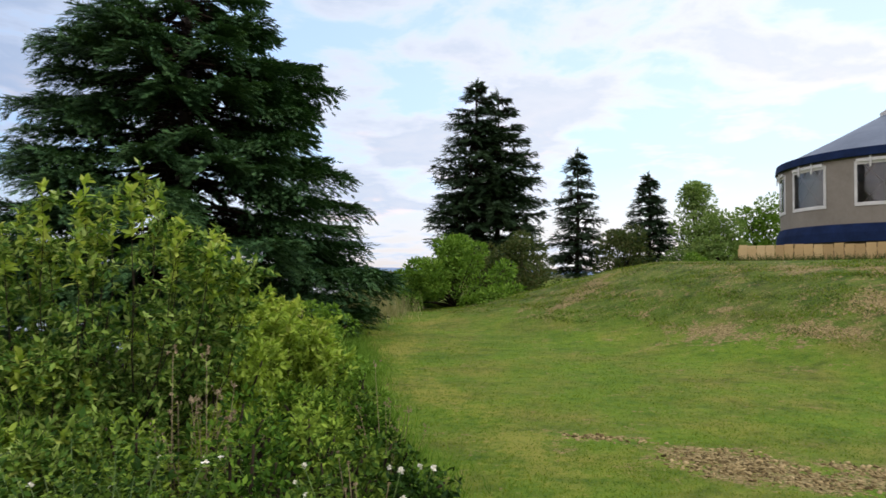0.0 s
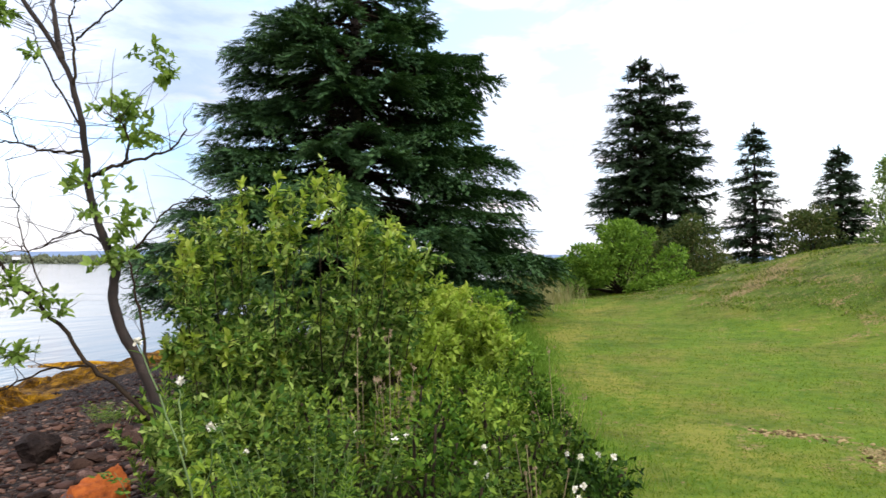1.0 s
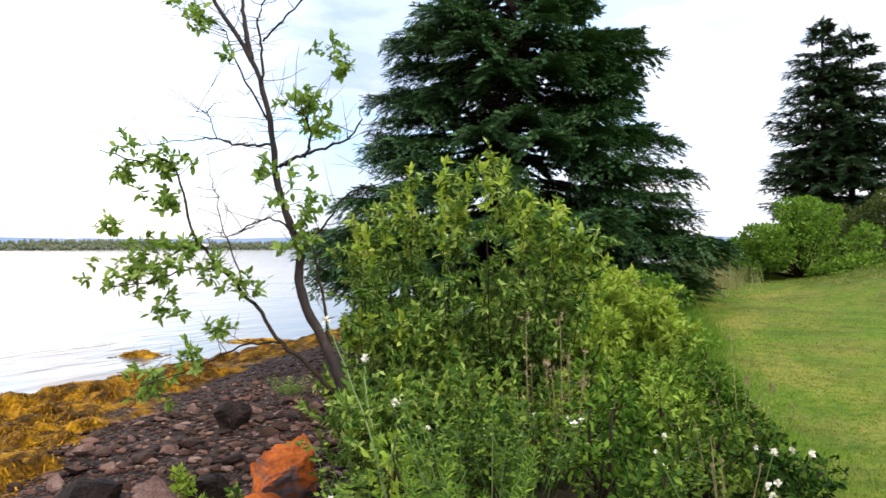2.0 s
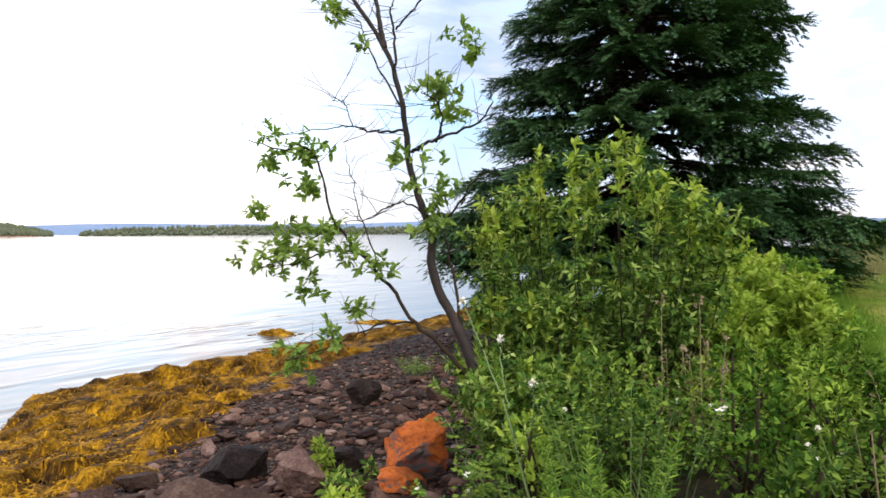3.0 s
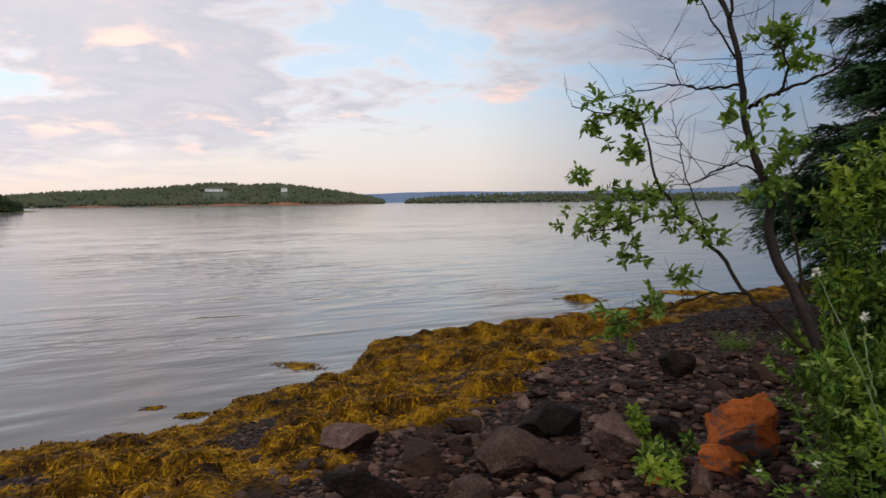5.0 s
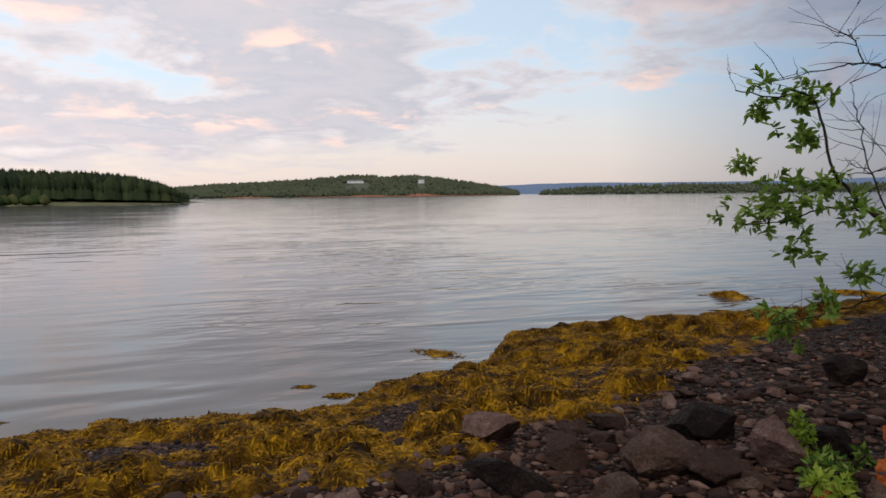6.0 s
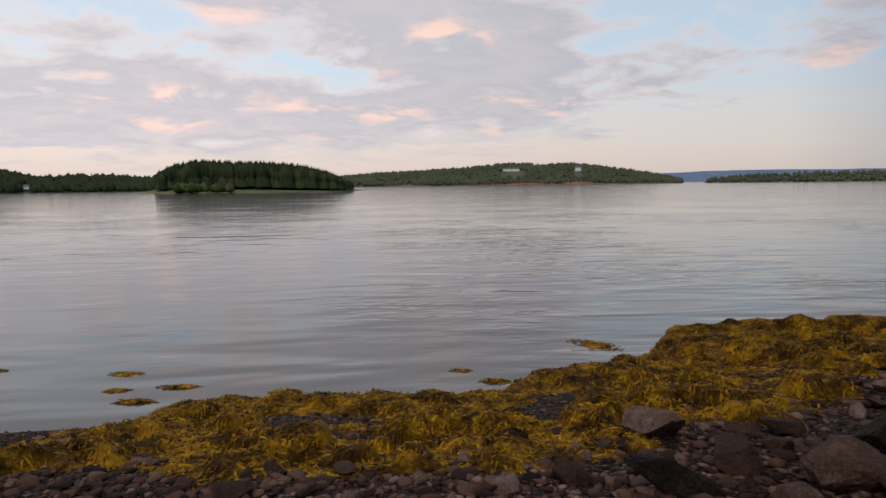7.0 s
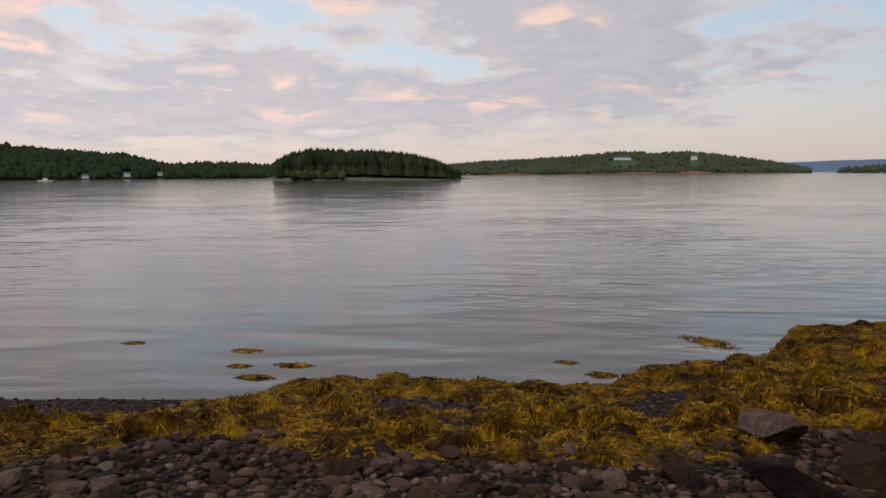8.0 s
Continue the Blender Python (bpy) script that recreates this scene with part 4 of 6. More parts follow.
def spruce(name, x, y, height, tips, seed, label, needles, gap=0.55, shoot=0.26, spacing=1.0, droop=0.22, curl=0.12, bare=0.35, fan=0.24, miss=0.03, inner=900, uneven=0.10, group="spruces"):
    """A conifer: tapered trunk and layers of boughs; each bough is a drooping fan of branchlets hung with shoots.
    tips: heights of the bough ends and the crown's radius there."""
    rng = np.random.default_rng(seed)
    tree = new(name)
    tree.location = put(x, y, -0.1)
    tp = curve_points(np.array([(0, 0, 0), (0.06, 0.04, height * 0.5), (0.0, 0.0, height)]), 12)
    part_np("trunk", *tube(tp, np.linspace(0.016 * height + 0.04, 0.012, 12), 8), M_BARK, tree, smooth=True)
    pos, dirs, ups, sizes, limbs, dead, dead_way = [], [], [], [], [], [], []
    s = np.linspace(0, 1, 9)
    zt, layer = tips[0][0], 0
    while zt < height - 0.35:
        R = float(np.interp(zt, *tips))
        count = max(5, int(2 * np.pi * R * 0.62 / (spacing * (0.45 + 0.16 * R))))
        first = rng.uniform(0, 6.28)
        for b in range(count):
            if rng.random() < miss:
                continue
            az = first + 2 * np.pi * (b + rng.uniform(-0.3, 0.3)) / count
            end = zt + rng.normal(0, 0.28 * gap)
            L = float(np.interp(end, *tips)) * (1 + uneven * math.sin(3 * az + layer * 1.3)) * rng.uniform(0.90, 1.03) + 0.05
            out = np.array([math.cos(az), math.sin(az), 0])
            side = np.array([-out[1], out[0], 0])
            fall = droop * L * rng.uniform(0.7, 1.2) * (1 - 0.5 * zt / height)
            rise = fall * (s ** 1.35) - curl * L * np.clip(s - 0.6, 0, 1) ** 2 * 2.5
            line = out * (s * L)[:, None] + side * (rng.normal(0, 0.05) * L * s * s)[:, None]
            line[:, 2] = end + rise[-1] - rise
            limbs.append(tube(line, np.linspace(0.012 + 0.010 * L, 0.006, 9), 4))
            m = max(6, int(L / (shoot * 0.34)))
            for t in np.linspace(bare, 1.0, m) + rng.uniform(-0.02, 0.02, m):
                t = min(t, 1.0)
                root = np.array([np.interp(t, s, line[:, c]) for c in range(3)])
                for sgn in (-1, 1):
                    reach = (fan * L + 0.16) * (1 - 0.42 * (max(t - 0.6, 0) / 0.4) ** 2) * (0.55 + 0.45 * min((t - bare) / 0.15, 1)) * rng.uniform(0.65, 1.1)
                    way = out * 0.75 + side * sgn * 0.8
                    k = max(2, int(reach / (shoot * 0.50)))
                    q = (np.arange(k) + rng.uniform(0.2, 0.8, k)) / k
                    hang = rng.uniform(0.15, 0.75)
                    p = root + way * (q * reach)[:, None]
                    p[:, 2] += 0.06 * reach - hang * reach * q ** 1.8
                    p += rng.normal(0, 0.12 * shoot, (k, 3))
                    turn = rng.normal(0, 0.42, k)[:, None]
                    d = way + (side * sgn - out) * turn * 0.6
                    d[:, 2] += 0.12 - 1.2 * hang * q + rng.normal(0, 0.2, k)
                    pos.append(p)
                    dirs.append(d)
                    ups.append(rng.normal(0, 0.25, (k, 3)) + [0, 0, 1.0] + out * 0.25)
                    sizes.append(shoot * rng.uniform(0.75, 1.25, k))
            # upright shoots along the bough's back
            k = max(3, int(L * (1 - bare) / (shoot * 0.3)))
            t = rng.uniform(bare, 1.0, k)
            p = np.stack([np.interp(t, s, line[:, c]) for c in range(3)], -1) + rng.normal(0, 0.05, (k, 3)) + [0, 0, 0.03]
            pos.append(p)
            dirs.append(np.tile(out, (k, 1)) + rng.normal(0, 0.35, (k, 3)) + [0, 0, 0.25])
            ups.append(rng.normal(0, 0.3, (k, 3)) + [0, 0, 1.0])
            sizes.append(shoot * rng.uniform(0.7, 1.1, k))
            # dead twigs under the bough's inner half, near black to paint in its shade
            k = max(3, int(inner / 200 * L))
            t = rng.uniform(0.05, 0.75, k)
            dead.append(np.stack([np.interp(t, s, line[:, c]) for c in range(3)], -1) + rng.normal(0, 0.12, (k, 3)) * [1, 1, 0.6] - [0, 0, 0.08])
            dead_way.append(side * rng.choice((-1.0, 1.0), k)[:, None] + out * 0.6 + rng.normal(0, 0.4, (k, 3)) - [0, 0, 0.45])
        zt += gap * (0.55 + 0.45 * R / max(tips[1])) * rng.uniform(0.85, 1.15)
        layer += 1
    k = 14
    pos.append(np.stack([rng.normal(0, 0.04, k), rng.normal(0, 0.04, k), height - np.linspace(0.05, 1.0, k)], -1))
    dirs.append(np.stack([rng.normal(0, 0.45, k), rng.normal(0, 0.45, k), np.ones(k)], -1))
    ups.append(rng.normal(0, 1, (k, 3)))
    sizes.append(shoot * rng.uniform(0.7, 1.0, k))
    pos, dirs, ups, sizes, dead, dead_way = (np.concatenate(v) for v in (pos, dirs, ups, sizes, dead, dead_way))
    tagged(part_np("branchwork", *join(limbs), M_TWIG, tree, "dark bare inner boughs"), kind="stuff")
    tagged(part_np("crown", *scatter(*SHOOT, pos, frames(dirs, ups), sizes), needles, tree), kind="stuff")
    tagged(part_np("dead_twig", *scatter(*SHOOT, dead, frames(dead_way, rng.normal(0, 0.5, (len(dead), 3)) + [0, 0, 0.6]), shoot * rng.uniform(0.9, 1.6, len(dead))), M_DEAD_SHADE, tree, "dead brown twigs inside the crown"), kind="stuff")
    return tagged(tree, label, "tree", group)


spruce("spruce", -6.3, 16.0, 13.5, ((0.7, 2.2, 3.2, 4.6, 6.0, 6.9, 7.5, 8.4, 10.0, 13.5), (4.0, 4.7, 4.05, 3.35, 3.05, 3.15, 2.3, 1.7, 1.3, 0.05)), 21,
       "large dark green spruce with drooping layered boughs by the shore", M_NEEDLE, 0.66, 0.17, 0.95, 0.20, 0.17, 0.45, 0.22, 0.11, 1900, 0.06)
spruce("spruce", 1.6, 42.0, 12.3, ((0.8, 4.0, 7.0, 9.5, 11.4, 12.3), (2.5, 2.55, 2.3, 1.5, 0.7, 0.05)), 22, "tall dense dark spruce beyond the lawn", M_NEEDLE_BLUE, 0.72, 0.40, 1.15, 0.12, 0.22, 0.32, 0.22, 0.10, 500, 0.14)
spruce("spruce", 3.0, 42.6, 11.9, ((0.8, 4.0, 7.0, 9.5, 11.2, 11.9), (2.5, 2.55, 2.3, 1.45, 0.6, 0.05)), 23, "tall dense dark spruce beyond the lawn", M_NEEDLE_BLUE, 0.72, 0.40, 1.15, 0.12, 0.22, 0.32, 0.22, 0.10, 500, 0.14)
spruce("spruce", 9.2, 49.2, 9.3, ((0.6, 3.0, 6.0, 8.0, 9.3), (1.8, 1.7, 1.1, 0.65, 0.03)), 24, "slender sparse spruce beyond the lawn", M_NEEDLE_BLUE, 0.62, 0.36, 1.1, 0.2, 0.2, 0.22, 0.26, 0.14, 500, 0.22)
spruce("spruce", 13.4, 46.1, 7.2, ((0.4, 3.0, 5.5, 7.2), (2.3, 1.6, 0.75, 0.03)), 25, "small pointed spruce beyond the mound", M_NEEDLE_BLUE, 0.6, 0.4, 1.1, 0.16, 0.2, 0.25, 0.26, 0.05, 500)

# ---- leafy shrubs and trees further off ----


def leaf_cloud(rng, centres, radii, count, leaf, flat=0.8):
    """Leaves gathered near the surface of overlapping lumps."""
    k = rng.integers(0, len(centres), count)
    d = unit(rng.normal(0, 1, (count, 3)))
    r = rng.uniform(0.55, 1.05, count) ** 0.6
    pos = centres[k] + d * (radii[k] * r)[:, None] * [1, 1, flat]
    way = d + rng.normal(0, 0.6, (count, 3)) + [0, 0, 0.15]
    up = np.array([0, 0, 0.6]) + rng.normal(0, 0.7, (count, 3)) + d * 0.6
    return pos, frames(way, up), leaf * rng.uniform(0.6, 1.3, count)


def leafy_plant(name, x, y, width, height, material, seed, label, category, leaves=6000, leaf=0.12, lumps=26, trunk=0.0, group="", taper=0.5):
    """A shrub or small tree: stems and limbs, and a crown of many leaves with an uneven outline."""
    rng = np.random.default_rng(seed)
    plant = new(name)
    plant.location = put(x, y, -0.05)
    f = rng.uniform(0, 1, lumps) ** (1.0 if trunk else 1.35)
    zc = trunk + (height - trunk) * ((0.12 if trunk else 0.07) + (0.76 if trunk else 0.80) * f)
    reach = width / 2 * (1 - taper * f ** 1.5) * 0.8
    az = rng.uniform(0, 2 * np.pi, lumps)
    rr = np.sqrt(rng.uniform(0.05, 1, lumps)) * reach
    centres = np.stack([np.cos(az) * rr, np.sin(az) * rr, zc], -1)
    radii = rng.uniform(0.6, 1.1, lumps) * min(width, height) * 0.19
    limbs = []
    for c in centres:
        mid = c * [0.35, 0.35, 0.5] + rng.normal(0, 0.05, 3)
        limbs.append(tube(curve_points([(0, 0, 0), mid, c], 6), np.linspace(0.018 * height * 0.6 + 0.01, 0.008, 6), 5))
    tagged(part_np("branchwork", *join(limbs), M_TWIG, plant), kind="stuff")
    pos, turn, size = leaf_cloud(rng, centres, radii, leaves, leaf)
    pos[:, 2] = np.maximum(pos[:, 2], 0.05)
    part_np("crown", *scatter(*SMALL_LEAF, pos, turn, size), material, plant)
    return tagged(plant, label, category, group)


leafy_plant("shrub", 0.3, 22.3, 5.1, 2.4, M_LEAF_MID, 31, "rounded bright green shrub at the lawn's edge", "shrub", 14000, 0.13, 46, group="shrubs beyond the lawn")
leafy_plant("shrub", -1.2, 21.9, 2.0, 1.3, M_LEAF_MID, 32, "low bright green shrub at the lawn's edge", "shrub", 3500, 0.12, 14, group="shrubs beyond the lawn")
leafy_plant("shrub", 2.9, 28.0, 4.0, 2.9, M_LEAF_DARK, 33, "olive brown shrub under the tall spruces", "shrub", 8000, 0.14, 30, group="shrubs beyond the lawn")
leafy_plant("shrub", 1.4, 29.5, 2.6, 2.4, M_LEAF_DARK, 39, "olive brown shrub under the tall spruces", "shrub", 4000, 0.14, 20, group="shrubs beyond the lawn")
leafy_plant("shrub", 10.4, 40.6, 4.2, 3.4, M_LEAF_DARK, 34, "dark rounded shrub beyond the mound", "shrub", 5000, 0.2, 24, group="shrubs beyond the lawn")
leafy_plant("birch", 14.6, 40.5, 3.7, 6.5, M_LEAF_BIRCH, 35, "slender pale green birch beyond the mound", "tree", 7500, 0.21, 40, 0.5, "leafy trees beyond the mound", 0.75)
leafy_plant("willow", 15.0, 38.5, 4.4, 4.5, M_LEAF_BIRCH, 36, "leaning bright green willow beyond the mound", "tree", 7500, 0.2, 34, 0.2, "leafy trees beyond the mound")
leafy_plant("small_tree", 18.3, 40.5, 4.0, 5.3, M_LEAF_MID, 37, "small round green tree beside the yurt", "tree", 7000, 0.21, 36, 0.7, "leafy trees beyond the mound", 0.3)
leafy_plant("shrub", 13.0, 36.0, 3.4, 2.0, M_LEAF_MID, 38, "low bright green shrub behind the mound", "shrub", 4000, 0.17, 18, group="shrubs beyond the lawn")

# ---- beach: boulders, cobbles, shingle ----


def rock_shape(seed, size, flat=0.7, cuts=9, level=3, rough=0.05):
    """A boulder: a ball cut by planes, roughened, of the given half sizes."""
    rng = np.random.default_rng(seed)
    bm = bmesh.new()
    bmesh.ops.create_icosphere(bm, subdivisions=level, radius=1.0)
    V = np.array([v.co for v in bm.verts])
    F = np.array([[v.index for v in f.verts] for f in bm.faces])
    bm.free()
    for k in range(cuts):
        n = unit(rng.normal(0, 1, 3) * [1, 1, 0.8])
        over = np.maximum(V @ n - rng.uniform(0.42, 0.74), 0)
        V = V - over[:, None] * n * 0.97
    bump = np.array([noise.fractal(Vector(v * 1.6 + seed), 0.7, 2.0, 4) for v in V])
    if level > 2:
        bump = bump + 0.5 * np.array([noise.fractal(Vector(v * 5.0 + seed), 0.6, 2.0, 3) for v in V])
    V = V * (1 + rough * bump)[:, None]
    return V * np.asarray(size), F


def boulder(x, y, size, seed, material, label, turn=(0, 0, 0), sink=0.25, cuts=9, dz=0.0, rough=0.06, name="boulder", group="boulders on the beach"):
    V, F = rock_shape(seed, np.array(size) * 1.14, cuts=cuts + 6, level=5 if max(size) > 0.3 else 4, rough=rough * 1.5)
    ob = part_np(name, V, F, material, smooth=True)
    for p in ob.data.polygons:
        p.use_smooth = True
    ob.data.set_sharp_from_angle(angle=radians(24))
    ob.matrix_world = pose(x, y, float(land(x, y)) + size[2] * (1 - sink * 2) + dz, *turn)
    return tagged(ob, label, "rock", group)


boulder(-4.24, 5.0, (0.34, 0.30, 0.31), 2, M_LICHEN, "boulder crusted with bright orange lichen beside the weeds", (4, -6, 20), 0.1, 4, 0.10, 0.10, "lichen_boulder")
boulder(-4.22, 4.68, (0.25, 0.20, 0.17), 3, M_LICHEN, "small grey boulder half covered in orange lichen", (0, 8, 60), 0.2, 4, 0.0, 0.10, "lichen_boulder")
boulder(-4.36, 3.95, (0.15, 0.12, 0.10), 4, M_LICHEN, "small stone with a patch of orange lichen", (0, 0, 10), 0.3, 8, 0.0, 0.1, "lichen_boulder")
boulder(-5.15, 4.25, (0.34, 0.27, 0.27), 5, M_ROCK_PINK, "pale pink granite boulder on the beach", (0, 12, 30), 0.22, 10)
boulder(-6.40, 4.50, (0.43, 0.34, 0.29), 6, M_ROCK_DARK, "dark flat-topped boulder on the beach", (6, -4, 40), 0.22, 11)
boulder(-5.55, 3.28, (0.39, 0.33, 0.26), 7, M_ROCK, "broad brown boulder with mossy stains", (0, 5, 70), 0.22, 8)
boulder(-7.80, 2.62, (0.50, 0.27, 0.29), 8, M_ROCK_PINK, "leaning pinkish slab over a dark hollow", (10, -16, 25), 0.2, 10, -0.04)
boulder(-6.25, 2.75, (0.25, 0.23, 0.19), 9, M_ROCK, "rounded purple grey boulder", (0, 0, 15), 0.22, 7)
boulder(-7.4, 3.95, (0.26, 0.20, 0.12), 10, M_ROCK, "flat brown slab among the stones", (0, 4, 50), 0.2, 9)
boulder(-5.75, 1.98, (0.52, 0.22, 0.24), 11, M_ROCK_DARK, "black wedge of wet rock", (30, 20, 62), 0.16, 12)
boulder(-7.52, 7.75, (0.31, 0.27, 0.24), 12, M_ROCK_DARK, "dark rounded boulder far up the beach", (0, 0, 35), 0.22, 7)
boulder(-6.38, 8.15, (0.27, 0.22, 0.17), 13, M_ROCK, "grey flat boulder under the branches", (0, 8, 5), 0.22, 9)
boulder(-5.10, 3.68, (0.28, 0.24, 0.19), 14, M_ROCK, "purple brown boulder on the beach", (0, -8, 80), 0.22, 9)
boulder(-4.10, 4.22, (0.15, 0.13, 0.13), 15, M_ROCK_PINK, "small pale grey boulder", (0, 0, 0), 0.25, 8)
boulder(-6.30, 1.28, (0.25, 0.19, 0.15), 16, M_ROCK, "low purple grey boulder", (0, 0, 35), 0.25, 8)
boulder(-5.15, 4.95, (0.26, 0.22, 0.18), 17, M_ROCK_DARK, "dark boulder behind the pink one", (0, 0, 35), 0.25, 9)
boulder(-4.75, 5.7, (0.28, 0.24, 0.2), 18, M_ROCK, "grey boulder behind the lichen one", (0, 0, 65), 0.25, 9)
boulder(-5.0, 2.55, (0.30, 0.24, 0.17), 19, M_ROCK, "brown boulder low on the bank", (0, 0, 95), 0.25, 9)


def beach_u(x, y):
    shore, bank = np.interp(y, SHORE_Y, SHORE_X), np.interp(y, BANK_Y, BANK_X)
    return (x - shore) / (bank - shore)


WEED_Y = np.array([-30, -5, -4, -2, 0, 2, 4, 6, 8.5, 12, 19, 30])
WEED_U = np.array([0.55, 0.66, 0.66, 0.70, 0.72, 0.69, 0.64, 0.61, 0.58, 0.48, 0.36, 0.25])


def weed_mask(x, y):
    """How thickly rockweed lies at a place, 0 to 1."""
    u = beach_u(x, y)
    lim = np.interp(y, WEED_Y, WEED_U)
    f = step(-0.035, 0.03, u) * (1 - step(lim - 0.12, lim + 0.06, u + 0.05 * wave(x, y, 1.3, 5)))
    bare = step(-0.05, 0.45, wave(x, y, 0.8, 2.3) + 0.35 * wave(x, y, 2.6, 1.0)) * step(0.14, 0.26, u) * (1 - 0.5 * step(3, 6, y))
    south = 1 - step(-6.0, -4.0, y + 0.6 * wave(x, y, 1.0, 4))
    strip = 1 - step(0.22, 0.36, u + 0.06 * wave(x, y, 1.4, 8))
    return f * (1 - 0.95 * bare) * (1 - 0.95 * south * strip)


STONE_SHAPES = [rock_shape(100 + k, (1.2, 0.85, 0.42), cuts=16, level=2) for k in range(9)]
GRIT_SHAPES = [rock_shape(200 + k, (1.2, 0.85, 0.45), cuts=8, level=1) for k in range(6)]


def build_cobbles():
    """The larger loose stones, each on its own."""
    rng = np.random.default_rng(41)
    shapes = []
    for k in range(10):
        V, F = rock_shape(300 + k, (1.2, 0.85, 0.46), cuts=20, level=3, rough=0.08)
        shapes.append(raw_mesh("cobble", V, F, M_ROCK if k % 4 else M_ROCK_PINK, True))
        shapes[-1].set_sharp_from_angle(angle=radians(24))
    made = 0
    while made < 230:
        x, y = rng.uniform(-9.8, -4.4), rng.uniform(-5, 11)
        u = beach_u(x, y)
        if not 0.48 < u < 1.02 or rng.random() > 0.25 + step(0.45, 0.8, u):
            continue
        r = rng.uniform(0.07, 0.17) if rng.random() < 0.85 else rng.uniform(0.17, 0.24)
        ob = new("cobble", shapes[rng.integers(10)])
        ob.matrix_world = pose(x, y, float(land(x, y)) + r * 0.28, *rng.uniform(-14, 14, 2), rng.uniform(0, 360)) @ Matrix.Diagonal((r, r, r * rng.uniform(0.8, 1.2), 1))
        tagged(ob, "angular mauve and brown stone lying on the beach", "stone", "cobbles on the beach")
        made += 1


build_cobbles()


def build_shingle():
    rng = np.random.default_rng(42)
    pieces = []
    for shapes, n, r0, r1, reach in ((STONE_SHAPES, 2100, 0.08, 0.15, 1.12), (GRIT_SHAPES, 17000, 0.022, 0.075, 1.1)):
        d = 4.0 * (28 / 4.0) ** rng.uniform(0, 1, n * 3)
        a = np.radians(rng.uniform(18, 150, n * 3))
        x, y = -0.3 - np.sin(a) * d, -0.2 + np.cos(a) * d
        u = beach_u(x, y)
        k = np.flatnonzero((u > -0.01) & (u < reach) & ((weed_mask(x, y) < 0.5) | (rng.random(n * 3) < 0.15)))[:n]
        x, y, u = x[k], y[k], u[k]
        r = rng.uniform(0, 1, len(x)) ** 2 * (r1 - r0) + r0
        r *= np.where(u < 0.5, 0.7, 1.0)
        pos = np.stack([x, y, land(x, y) + r * 0.22], -1)
        flat = rng.normal(0, 0.22, (len(x), 3)) + [0, 0, 1]
        az = rng.uniform(0, 2 * np.pi, len(x))
        turn = frames(np.stack([np.cos(az), np.sin(az), 0 * az], -1), flat)
        which = rng.integers(0, len(shapes), len(x))
        for s, (V, F) in enumerate(shapes):
            q = which == s
            pieces.append(scatter(V, F, pos[q], turn[q], r[q]))
    tagged(part_np("shingle", *join(pieces), M_PEBBLE), "mauve and brown beach shingle of small flat stones", "pebbles", kind="stuff")


build_shingle()

